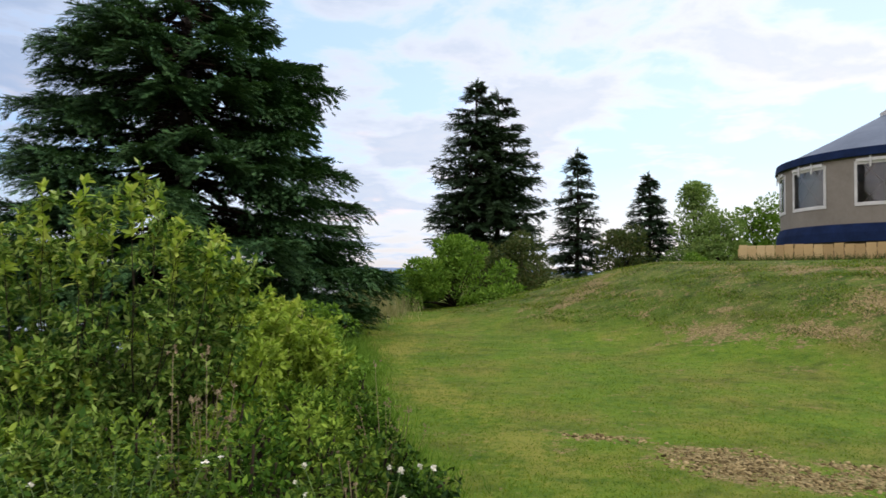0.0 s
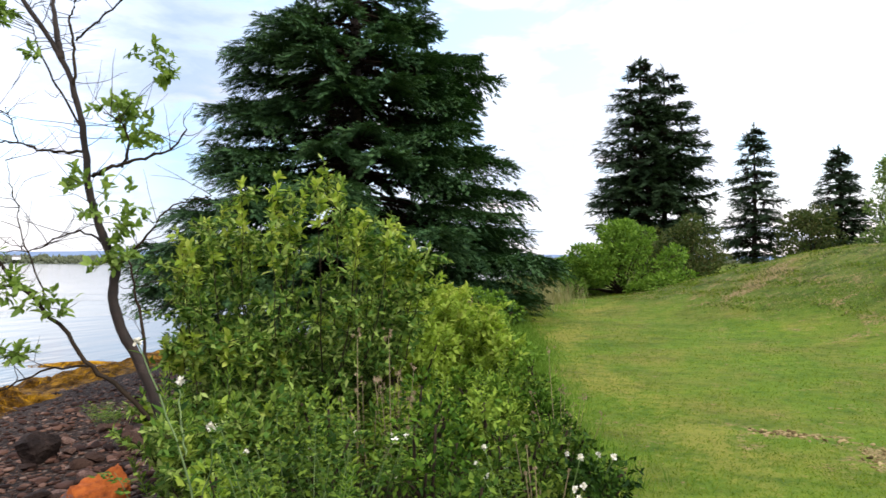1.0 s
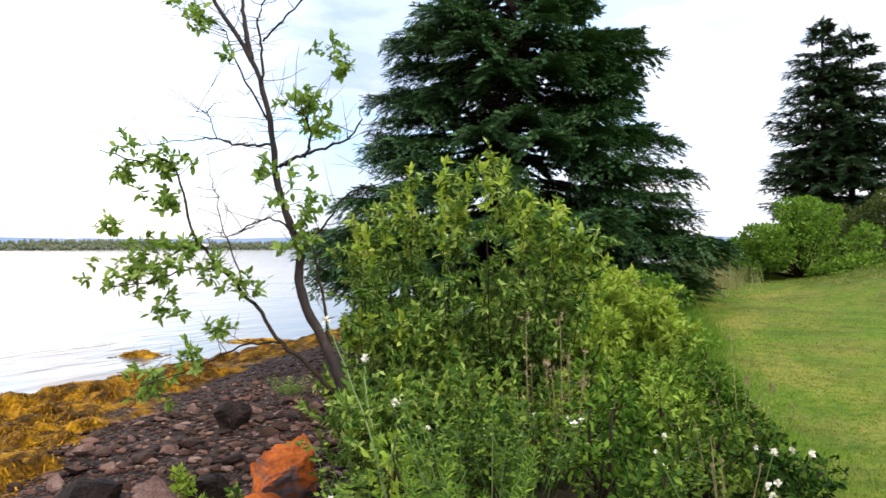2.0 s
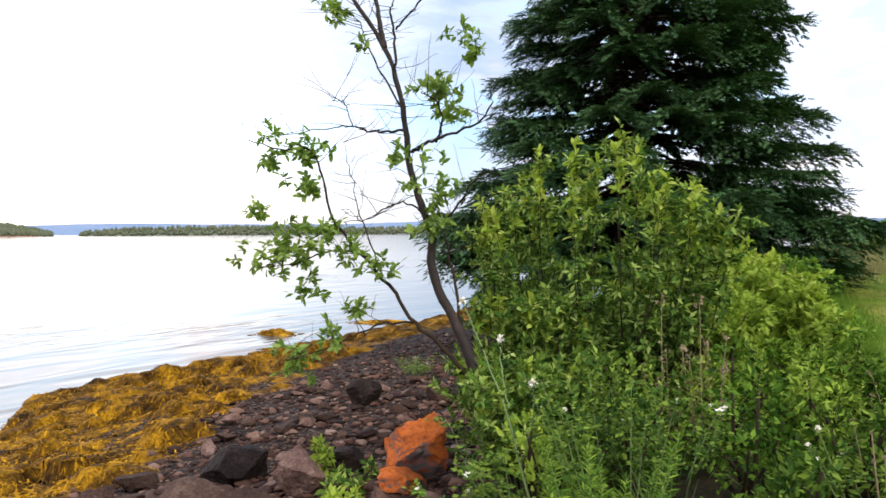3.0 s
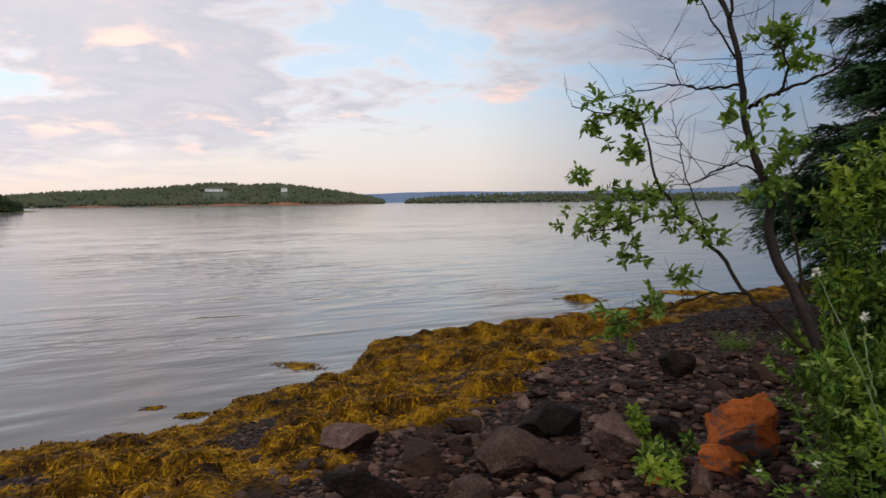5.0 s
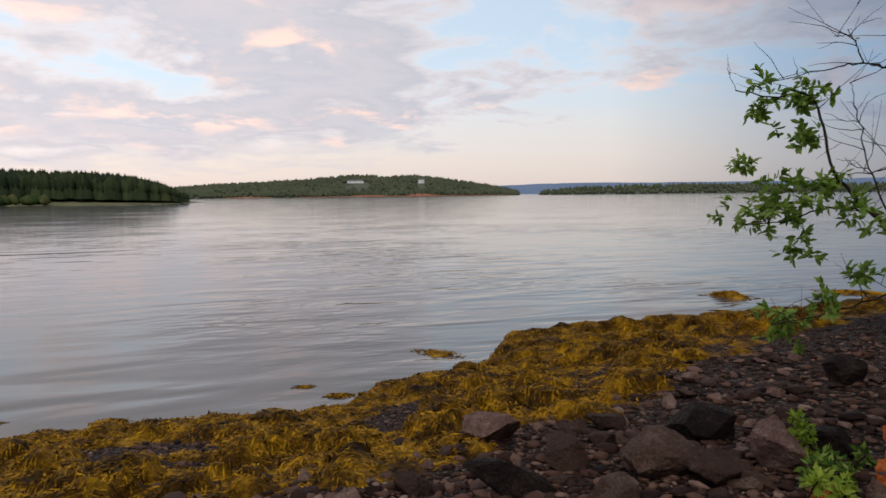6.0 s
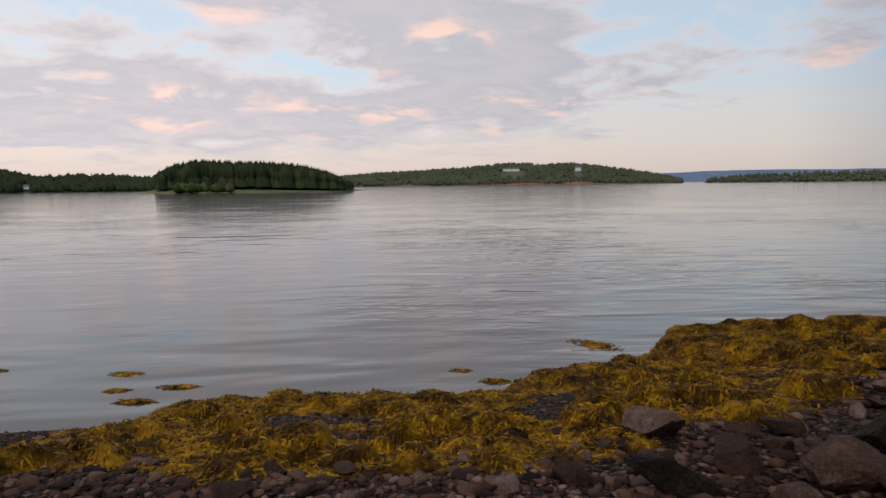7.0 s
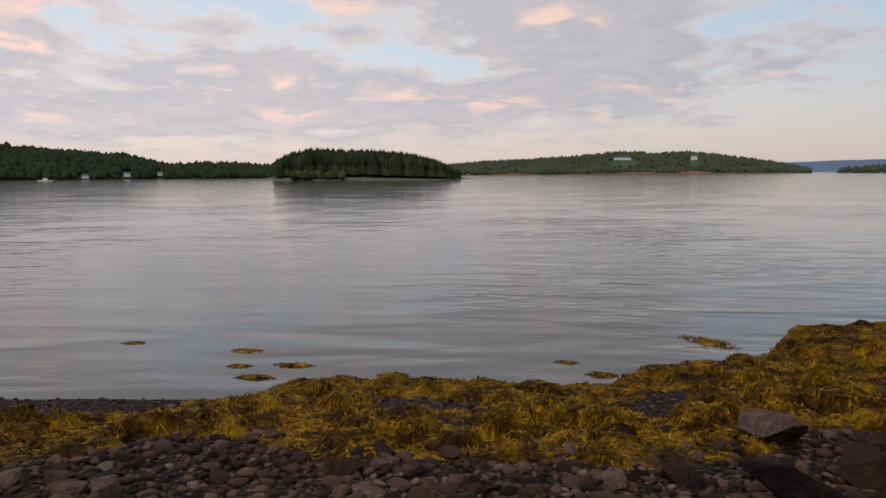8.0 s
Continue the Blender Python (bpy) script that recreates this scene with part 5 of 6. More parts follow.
# ---- rockweed ----
def build_weed():
    rng = np.random.default_rng(51)
    xs, ys = np.arange(-21, -5.4, 0.09), np.arange(-13, 30, 0.11)
    X, Y = np.meshgrid(xs, ys)
    H = np.zeros_like(X)
    n = 1150
    y = rng.uniform(-12, 29, n)
    u = rng.uniform(0, 1, n) ** 1.7 * np.interp(y, WEED_Y, WEED_U)
    sx, bx = np.interp(y, SHORE_Y, SHORE_X), np.interp(y, BANK_Y, BANK_X)
    x = sx + u * (bx - sx)
    r = rng.uniform(0.16, 0.5, n)
    h = r * rng.uniform(0.12, 0.62, n) * (0.62 + 0.38 * step(0.03, 0.2, u)) * (1 + 0.35 * step(3.5, 5, y))
    dx, dy = 0.10 * wave(X, Y, 4.0, 2) + 0.05 * wave(X, Y, 9.0, 5), 0.10 * wave(X, Y, 4.3, 7) + 0.05 * wave(X, Y, 8.5, 1)
    squash = rng.uniform(0.8, 3.0, n)
    for k in range(n):
        i0, i1 = np.searchsorted(ys, (y[k] - r[k], y[k] + r[k]))
        j0, j1 = np.searchsorted(xs, (x[k] - r[k], x[k] + r[k]))
        d = (dx[i0:i1, j0:j1] + X[i0:i1, j0:j1] - x[k]) ** 2 / r[k] ** 2 + (dy[i0:i1, j0:j1] + Y[i0:i1, j0:j1] - y[k]) ** 2 / r[k] ** 2 * squash[k]
        H[i0:i1, j0:j1] = np.maximum(H[i0:i1, j0:j1], h[k] * np.sqrt(np.clip(1 - d, 0, 1)))
    mask = weed_mask(X, Y)
    Z = land(X, Y) + mask * (0.03 + H + 0.03 * rng.random(X.shape) + 0.03 * np.clip(wave(X, Y, 6.0, 3), -0.5, 1)) - 0.05 * (1 - mask)
    V = np.stack([X, Y, Z], -1).reshape(-1, 3)
    i = np.arange(V.shape[0]).reshape(X.shape)
    keep = (mask[:-1, :-1] + mask[1:, 1:]) > 0.06
    F = np.stack([i[:-1, :-1], i[:-1, 1:], i[1:, 1:], i[1:, :-1]], -1)[keep]
    used = np.unique(F)
    remap = np.full(len(V), -1)
    remap[used] = np.arange(len(used))
    tagged(part_np("seaweed_mat", V[used], remap[F], M_WEED_BED, smooth=True), "matted brown and golden rockweed over the shingle", "seaweed", kind="stuff")
    # fronds draped over the mat
    n = 52000
    fx, fy = rng.uniform(-20, -5.6, n * 3), np.concatenate([rng.uniform(-8, 14, n * 2), rng.uniform(-12, 28, n)])
    near = rng.random(n * 3) < np.clip(9.0 / np.hypot(fx, fy), 0.25, 1.0)
    k = np.flatnonzero((rng.random(n * 3) < weed_mask(fx, fy) ** 0.8 - 0.15) & near)[:n]
    fx, fy = fx[k], fy[k]
    m = len(fx)
    gi = np.clip(((fy - ys[0]) / 0.11).astype(int), 1, len(ys) - 2)
    gj = np.clip(((fx - xs[0]) / 0.09).astype(int), 1, len(xs) - 2)
    gx, gy = (Z[gi, gj + 1] - Z[gi, gj - 1]) / 0.18, (Z[gi + 1, gj] - Z[gi - 1, gj]) / 0.22
    az = np.arctan2(-gy, -gx) + rng.normal(0, 0.5, m) + 0.5 * wave(fx, fy, 2.0, 6)
    L = rng.uniform(0.07, 0.2, m)
    wide = rng.uniform(0.006, 0.013, m)
    pts = []
    for s in (0, 0.33, 0.68, 1.0):
        a2 = az + rng.normal(0, 0.25, m) * s
        px, py = fx + np.cos(a2) * L * s, fy + np.sin(a2) * L * s
        qi = np.clip(np.round((py - ys[0]) / 0.11).astype(int), 0, len(ys) - 1)
        qj = np.clip(np.round((px - xs[0]) / 0.09).astype(int), 0, len(xs) - 1)
        pts.append(np.stack([px, py, Z[qi, qj] + 0.006 + 0.016 * np.sin(s * 3.0) * rng.uniform(0.2, 1.3, m)], -1))
    side = np.stack([-np.sin(az), np.cos(az), rng.normal(0, 0.35, m)], -1) * wide[:, None]
    rows = np.stack([q for s, p in zip((0.6, 1, 1, 0.45), pts) for q in (p - side * s, p + side * s)], 1)
    V = rows.reshape(-1, 3)
    base = np.array([(0, 1, 3, 2), (2, 3, 5, 4), (4, 5, 7, 6)])
    F = (base[None] + (np.arange(m) * 8)[:, None, None]).reshape(-1, 4)
    tagged(part_np("seaweed_fronds", V, F, M_WEED), "golden brown rockweed fronds draped over stones", "seaweed", kind="stuff")


build_weed()


def weed_raft(x, y, w, d, h, seed, turn=0.0):
    """A low floating patch of rockweed: a lumpy mat with fronds along its edge."""
    rng = np.random.default_rng(seed)
    ob = new("floating_seaweed")
    ob.matrix_world = pose(x, y, WATER, 0, 0, turn)
    n, m = 22, 6
    V, F = [(0, 0, h)], []
    for j in range(1, m + 1):
        for k in range(n):
            a = 2 * math.pi * k / n
            edge = 1 + 0.35 * math.sin(2 * a + seed) + 0.3 * math.sin(5 * a + seed * 2) + 0.2 * rng.uniform(-1, 1)
            r = j / m * edge
            V.append((math.cos(a) * r * w * 0.32, math.sin(a) * r * d * 0.32, h * (1 - (j / m) ** 2) * rng.uniform(0.4, 1.4) + 0.010 - 0.03 * (j == m)))
    tri = []
    for k in range(n):
        tri.append((0, 1 + k, 1 + (k + 1) % n))
        for j in range(m - 1):
            a, b = 1 + j * n + k, 1 + j * n + (k + 1) % n
            tri += [(a, a + n, b), (b, a + n, b + n)]
    part_np("mat", np.array(V), np.array(tri), M_WEED, ob)
    q = 90 + int(160 * w)
    a, r = rng.uniform(0, 2 * np.pi, q), np.sqrt(rng.uniform(0, 1, q))
    pos = np.stack([np.cos(a) * r * w / 2, np.sin(a) * r * d / 2, 0.008 + h * np.clip(1 - (r / 0.66) ** 2, 0, 1)], -1)
    b = rng.uniform(0, 2 * np.pi, q)
    way = np.stack([np.cos(b), np.sin(b) * 0.6, -0.1 + 0 * b], -1)
    part_np("fronds", *scatter(*SMALL_LEAF, pos, frames(way, rng.normal(0, 0.3, (q, 3)) + [0, 0, 1]), np.stack([rng.uniform(0.1, 0.24, q), np.full(q, 0.06), np.full(q, 0.1)], -1)), M_WEED, ob)
    tagged(ob, "patch of golden rockweed floating by the shore", "seaweed", "floating seaweed patches")


for k, (x, y, w, d, h) in enumerate(((-20.95, 17.3, 2.1, 1.3, 0.28), (-16.1, 4.6, 1.5, 0.7, 0.05), (-14.9, -5.7, 0.7, 0.4, 0.03), (-12.95, -4.85, 0.7, 0.4, 0.05), (-13.8, -4.35, 0.75, 0.4, 0.05),
                                     (-13.7, -5.45, 0.45, 0.3, 0.04), (-15.5, -8.6, 0.45, 0.3, 0.03), (-14.25, 1.2, 0.4, 0.25, 0.03), (-13.4, 1.75, 0.55, 0.35, 0.06), (-18.0, 13.4, 1.5, 0.6, 0.06), (-19.9, 22.2, 3.2, 1.6, 0.14), (-13.2, -2.2, 0.6, 0.35, 0.06), (-18.4, 15.0, 1.0, 0.5, 0.05))):
    weed_raft(x, y, w, d, h * 0.6, 60 + k, 35 if k in (0, 1, 9, 10, 12) else 80)

# ---- the leaning alder at the bank ----


def rosettes(rng, pos, ways, per, leaf, spread=0.9, along=0.12):
    """Whorls of leaves at twig ends: places, turns and sizes."""
    n = len(pos)
    p = np.repeat(pos, per, 0) - np.repeat(unit(ways), per, 0) * rng.uniform(0, along, (n * per, 1))
    w = unit(np.repeat(unit(ways), per, 0) * rng.uniform(0.1, 0.8, (n * per, 1)) + rng.normal(0, spread * 0.7, (n * per, 3)))
    w[:, 2] -= 0.05
    up = np.repeat(unit(ways), per, 0) * 0.6 + [0, 0, 0.7] + rng.normal(0, 0.5, (n * per, 3))
    return p, frames(w, up), leaf * rng.uniform(0.6, 1.2, n * per)


def build_alder():
    rng = np.random.default_rng(71)
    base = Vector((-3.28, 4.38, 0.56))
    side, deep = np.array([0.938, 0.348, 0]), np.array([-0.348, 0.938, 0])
    tree = new("alder")
    tree.location = base

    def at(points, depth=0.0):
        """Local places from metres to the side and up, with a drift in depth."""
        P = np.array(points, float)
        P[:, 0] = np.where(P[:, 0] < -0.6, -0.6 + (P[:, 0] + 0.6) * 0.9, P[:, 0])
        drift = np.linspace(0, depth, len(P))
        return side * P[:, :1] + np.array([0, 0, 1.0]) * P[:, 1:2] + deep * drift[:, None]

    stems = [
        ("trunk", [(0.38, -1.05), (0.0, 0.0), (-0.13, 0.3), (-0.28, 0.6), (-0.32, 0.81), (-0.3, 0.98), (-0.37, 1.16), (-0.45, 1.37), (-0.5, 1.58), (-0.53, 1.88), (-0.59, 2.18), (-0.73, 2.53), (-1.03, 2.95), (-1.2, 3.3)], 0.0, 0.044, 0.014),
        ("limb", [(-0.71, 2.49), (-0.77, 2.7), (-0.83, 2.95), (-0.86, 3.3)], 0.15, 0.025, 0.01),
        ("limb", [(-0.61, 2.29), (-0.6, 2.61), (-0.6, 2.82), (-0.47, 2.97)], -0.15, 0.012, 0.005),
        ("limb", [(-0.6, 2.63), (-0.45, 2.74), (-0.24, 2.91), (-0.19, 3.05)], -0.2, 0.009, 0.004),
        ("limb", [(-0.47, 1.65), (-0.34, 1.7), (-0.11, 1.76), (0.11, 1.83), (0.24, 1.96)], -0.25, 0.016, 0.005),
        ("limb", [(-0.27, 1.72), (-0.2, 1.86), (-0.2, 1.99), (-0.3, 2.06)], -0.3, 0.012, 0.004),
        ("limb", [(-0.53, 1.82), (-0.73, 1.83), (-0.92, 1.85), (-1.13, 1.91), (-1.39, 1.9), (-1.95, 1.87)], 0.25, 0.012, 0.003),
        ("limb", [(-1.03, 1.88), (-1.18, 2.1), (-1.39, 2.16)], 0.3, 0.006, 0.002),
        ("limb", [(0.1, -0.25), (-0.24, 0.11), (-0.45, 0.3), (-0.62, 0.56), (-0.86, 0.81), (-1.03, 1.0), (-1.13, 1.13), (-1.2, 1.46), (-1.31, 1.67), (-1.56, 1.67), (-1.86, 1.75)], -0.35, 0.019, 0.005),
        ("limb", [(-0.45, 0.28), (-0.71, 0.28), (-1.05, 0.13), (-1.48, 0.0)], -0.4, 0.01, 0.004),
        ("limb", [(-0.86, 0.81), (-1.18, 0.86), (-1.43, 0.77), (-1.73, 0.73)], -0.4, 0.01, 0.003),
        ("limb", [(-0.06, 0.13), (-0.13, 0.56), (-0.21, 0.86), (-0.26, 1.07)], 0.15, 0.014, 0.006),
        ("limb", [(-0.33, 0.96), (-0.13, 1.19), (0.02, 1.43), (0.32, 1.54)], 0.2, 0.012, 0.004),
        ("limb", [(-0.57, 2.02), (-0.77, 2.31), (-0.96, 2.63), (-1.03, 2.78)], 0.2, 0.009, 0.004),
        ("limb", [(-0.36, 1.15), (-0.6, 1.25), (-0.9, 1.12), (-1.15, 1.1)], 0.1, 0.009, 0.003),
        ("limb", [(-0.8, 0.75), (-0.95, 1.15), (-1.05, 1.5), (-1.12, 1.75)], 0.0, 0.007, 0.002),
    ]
    twig_pieces, ends, ways = [], [], []
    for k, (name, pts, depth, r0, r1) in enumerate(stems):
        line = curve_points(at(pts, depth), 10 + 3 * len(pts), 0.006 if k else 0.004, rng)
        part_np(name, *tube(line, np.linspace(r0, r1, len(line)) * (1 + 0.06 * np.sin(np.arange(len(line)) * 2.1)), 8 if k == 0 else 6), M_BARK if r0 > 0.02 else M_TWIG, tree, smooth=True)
        # bare side twigs
        for s in range(9 if k else 40):
            i = rng.integers(len(line) // 4 if k else len(line) // 2, len(line))
            d = unit(np.array([*(side * rng.normal(0, 1) + deep * rng.normal(0, 0.8))[:2], rng.uniform(0.0, 0.9)]))
            length = rng.uniform(0.15, 0.55)
            p = [line[i], line[i] + d * length * 0.5 + rng.normal(0, 0.02, 3), line[i] + d * length + [0, 0, rng.uniform(-0.05, 0.12)]]
            twig_pieces.append(tube(curve_points(p, 6, 0.006, rng), np.linspace(0.0035, 0.0012, 6), 4))
            if rng.random() < 0.5:
                d2 = unit(d + rng.normal(0, 0.5, 3))
                twig_pieces.append(tube(curve_points([p[1], p[1] + d2 * length * 0.3, p[1] + d2 * length * 0.6], 5, 0.004, rng), np.linspace(0.0025, 0.001, 5), 3))
    tagged(part_np("brushwood", *join(twig_pieces), M_TWIG, tree, "fine bare twigs"), kind="stuff")
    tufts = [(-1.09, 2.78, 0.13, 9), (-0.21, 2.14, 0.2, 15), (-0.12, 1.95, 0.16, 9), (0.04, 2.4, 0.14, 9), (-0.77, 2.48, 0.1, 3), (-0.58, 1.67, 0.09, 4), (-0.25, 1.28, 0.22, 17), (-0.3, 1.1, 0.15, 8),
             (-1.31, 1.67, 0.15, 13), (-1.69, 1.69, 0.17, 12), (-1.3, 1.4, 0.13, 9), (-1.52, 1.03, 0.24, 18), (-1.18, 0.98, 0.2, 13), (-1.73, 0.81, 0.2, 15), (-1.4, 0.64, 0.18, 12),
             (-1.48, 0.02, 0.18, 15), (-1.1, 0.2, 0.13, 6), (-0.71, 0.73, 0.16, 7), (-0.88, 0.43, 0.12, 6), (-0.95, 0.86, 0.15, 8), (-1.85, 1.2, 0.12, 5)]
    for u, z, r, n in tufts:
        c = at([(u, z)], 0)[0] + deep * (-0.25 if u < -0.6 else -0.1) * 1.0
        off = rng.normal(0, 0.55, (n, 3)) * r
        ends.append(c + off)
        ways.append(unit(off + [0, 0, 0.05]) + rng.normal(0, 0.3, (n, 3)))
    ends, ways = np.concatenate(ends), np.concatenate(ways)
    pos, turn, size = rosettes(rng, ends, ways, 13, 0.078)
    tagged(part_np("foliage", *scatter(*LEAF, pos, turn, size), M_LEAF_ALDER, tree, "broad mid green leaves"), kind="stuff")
    tagged(tree, "leaning half-bare alder with a bent dark trunk on the bank", "tree")


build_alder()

# ---- the tall shrub ----


def build_bush(name, x, y, width, depth, height, seed, stems, material, label, leaf=0.080, per=14, twigs=24, turn=25.0):
    rng = np.random.default_rng(seed)
    bush = new(name)
    ground = put(x, y, -0.05)
    bush.matrix_world = Matrix.Translation(ground) @ pose(0, 0, 0, 0, 0, turn)
    ends, ways, twig, tips, tip_ways = [], [], [], [], []
    for s in range(stems):
        u = rng.uniform(-1, 1)
        v = rng.uniform(-1, 1)
        top = height * (1.0 - 0.20 * abs(u) ** 2.2 - 0.16 * abs(v) ** 2) * rng.uniform(0.82, 1.0)
        tip = np.array([u * width / 2, v * depth / 2, top])
        foot = np.array([u * width * 0.18 + rng.normal(0, 0.08), v * depth * 0.18, 0.0])
        mid = foot * 0.45 + tip * 0.55 + np.array([u * 0.12, v * 0.1, 0.05])
        line = curve_points([foot, foot * 0.8 + mid * 0.2 + [0, 0, height * 0.12], mid, tip], 14, 0.012, rng)
        part_np("stem", *tube(line, np.linspace(0.011, 0.002, 14), 5), M_TWIG, bush)
        for t in range(twigs):
            f = rng.uniform(0.14, 1.0)
            p = np.array([np.interp(f, np.linspace(0, 1, 14), line[:, c]) for c in range(3)])
            d = unit(np.array([rng.normal(0, 1), rng.normal(0, 1), rng.uniform(0.2, 1.1)]))
            L = rng.uniform(0.16, 0.5) * (1.15 - 0.6 * f)
            e = p + d * L
            twig.append(tube(np.array([p, p + d * L * 0.5 + [0, 0, 0.02], e]), [0.004, 0.003, 0.0015], 3))
            ends += [e, p + d * L * 0.6]
            ways += [d + [0, 0, 0.25], d]
        for q in range(4):
            tips.append(tip - (tip - mid) * 0.09 * q)
            tip_ways.append(np.array([0.15 * u, 0.1 * v, 1.0]))
    tagged(part_np("brushwood", *join(twig), M_TWIG, bush), kind="stuff")
    pos, way, size = rosettes(rng, np.array(ends), np.array(ways), per, leaf)
    tagged(part_np("foliage", *scatter(*SMALL_LEAF, pos, way, np.stack([size, size * 0.85, size], -1)), material, bush, "pointed yellow-green leaves in upright whorls"), kind="stuff")
    pos, way, size = rosettes(rng, np.array(tips), np.array(tip_ways), 9, leaf * 1.2, 1.0, 0.07)
    tagged(part_np("young_foliage", *scatter(*LEAF, pos, way, size), M_LEAF_TIP, bush, "pale yellow-green shoot tips"), kind="stuff")
    tagged(bush, label, "shrub", "shrubs on the bank")
    return bush


build_bush("tall_shrub", -2.86, 5.75, 2.4, 1.7, 2.98, 81, 42, M_LEAF_BUSH, "tall leafy yellow-green shrub with many upright stems")
build_bush("tall_shrub", -3.1, 5.0, 1.3, 0.9, 1.75, 82, 22, M_LEAF_BUSH, "lower leafy green shrub beside the alder")
build_bush("tall_shrub", -2.72, 4.42, 0.95, 0.7, 1.15, 85, 12, M_LEAF_BUSH, "small leafy shrub at the foot of the alder")
build_bush("tall_shrub", -2.15, 7.2, 2.0, 1.4, 1.6, 83, 26, M_LEAF_LIME, "low spreading yellow-green shrub before the spruce", 0.085)
build_bush("tall_shrub", -2.6, 9.8, 2.0, 1.6, 1.35, 84, 20, M_LEAF_LIME, "low spreading yellow-green shrub before the spruce", 0.085)

# ---- weeds on the bank ----


def stem_line(rng, height, spread, lean=0.25):
    a = rng.uniform(0, 2 * np.pi)
    r = spread * math.sqrt(rng.random())
    foot = np.array([math.cos(a) * r * 0.5, math.sin(a) * r * 0.5, 0])
    tip = np.array([math.cos(a) * r * (1 + lean), math.sin(a) * r * (1 + lean), height]) + np.append(rng.normal(0, 0.05, 2), 0)
    return curve_points([foot, foot * 0.5 + tip * 0.5 + [0, 0, 0.05], tip], 8, 0.004, rng)


def weed_clump(kind, seed, label):
    """A clump of bank weeds about a metre high at the world's origin; kinds differ in leaf and flower."""
    rng = np.random.default_rng(seed)
    clump = new({"feather": "goldenrod_clump", "rose": "rose_bush", "lime": "weed_clump", "dry": "dry_weed_clump"}[kind])
    stems, pos, way, up, size, flowers, fsize = [], [], [], [], [], [], []
    n = {"feather": 24, "rose": 18, "lime": 16, "dry": 12}[kind]
    for s in range(n):
        h = rng.uniform(0.5, 1.15) * (0.9 if kind == "rose" else 1.0)
        line = stem_line(rng, h, 0.42, 0.5 if kind == "rose" else 0.25)
        stems.append(tube(line[[0, 2, 4, 6, 7]], np.linspace(0.006, 0.0018, 5), 3))
        along = np.linspace(0, 1, 8)

        def on(f):
            return np.stack([np.interp(f, along, line[:, c]) for c in range(3)], -1)
        if kind in ("feather", "lime"):
            k = 64 if kind == "feather" else 22
            f = np.linspace(0.5, 1.0, k)
            az = np.arange(k) * 2.4 + rng.uniform(0, 6)
            p = on(f)
            rise = 0.30 + 1.0 * f ** 3
            d = np.stack([np.cos(az), np.sin(az), rise + rng.normal(0, 0.15, k)], -1)
            pos.append(p)
            way.append(d)
            up.append(np.stack([0.2 * np.cos(az), 0.2 * np.sin(az), np.ones(k)], -1) + rng.normal(0, 0.4, (k, 3)))
            L = (0.12 if kind == "feather" else 0.115) * (1.15 - 0.72 * f) * rng.uniform(0.8, 1.2, k)
            size.append(np.stack([L, L * (0.38 if kind == "feather" else 0.9), L], -1))
        elif kind == "rose":
            for f in np.linspace(0.52, 1.0, 10):
                p = on(np.array([f]))[0]
                a = rng.uniform(0, 2 * np.pi)
                d = unit(np.array([math.cos(a), math.sin(a), rng.uniform(-0.4, 1.1)]))
                across = unit(np.cross(d, [0, 0, 1]))
                for q in range(7):
                    sgn = (-1, 1)[q % 2] if q < 6 else 0
                    pos.append((p + d * (0.02 + 0.024 * (q // 2 + (q == 6))))[None])
                    way.append((d * 0.5 + across * sgn * 0.9 + rng.normal(0, 0.12, 3) if sgn else d)[None])
                    up.append((np.array([0, 0, 0.8]) + rng.normal(0, 0.5, 3))[None])
                    L = rng.uniform(0.034, 0.055)
                    size.append(np.array([[L, L * 1.25, L]]))
            if rng.random() < 0.10:
                flowers.append(line[-1])
                fsize.append(rng.uniform(0.018, 0.03))
        else:
            k = 10
            f = rng.uniform(0.2, 0.9, k)
            az = rng.uniform(0, 6.3, k)
            pos.append(on(f))
            way.append(np.stack([np.cos(az), np.sin(az), 0.3 + 0 * az], -1))
            up.append(np.tile([0, 0, 1.0], (k, 1)))
            L = rng.uniform(0.04, 0.08, k)
            size.append(np.stack([L, L * 0.5, L], -1))
            for q in range(4):
                flowers.append(line[-1] + rng.normal(0, 0.025, 3))
                fsize.append(rng.uniform(0.012, 0.024))
    dry = kind == "dry"
    tagged(part_np("stalk", *join(stems), M_DRY if dry else M_STEM, clump), kind="stuff")
    pos, way, up, size = (np.concatenate(v) for v in (pos, way, up, size))
    mat = {"feather": M_LEAF_FEATHER, "rose": M_LEAF_ROSE, "lime": M_LEAF_LIME, "dry": M_LEAF_LIME}[kind]
    tagged(part_np("foliage", *scatter(*SMALL_LEAF, pos, frames(way, up), size), mat, clump), kind="stuff")
    if flowers:
        q = 7 if dry else 9
        fp = np.repeat(np.array(flowers), q, 0)
        d = unit(rng.normal(0, 1, (len(fp), 3)) + [0, 0, 0.5])
        fs = np.repeat(np.array(fsize), q)
        tagged(part_np("blossom", *scatter(*SMALL_LEAF, fp, frames(d, rng.normal(0, 1, (len(fp), 3))), np.stack([fs, fs * 1.6, fs], -1)), M_DRY if dry else M_PETAL, clump, "faded brown seed heads" if dry else "small white flowers"), kind="stuff")
    return tagged(clump, label, "weeds", "weeds on the bank")


KINDS = [("feather", "feathery bright green goldenrod in leaf"), ("rose", "wild rose bush with dark green leaflets and white flowers"), ("lime", "yellow-green leafy weeds on the bank"), ("dry", "weeds with faded brown seed heads")]


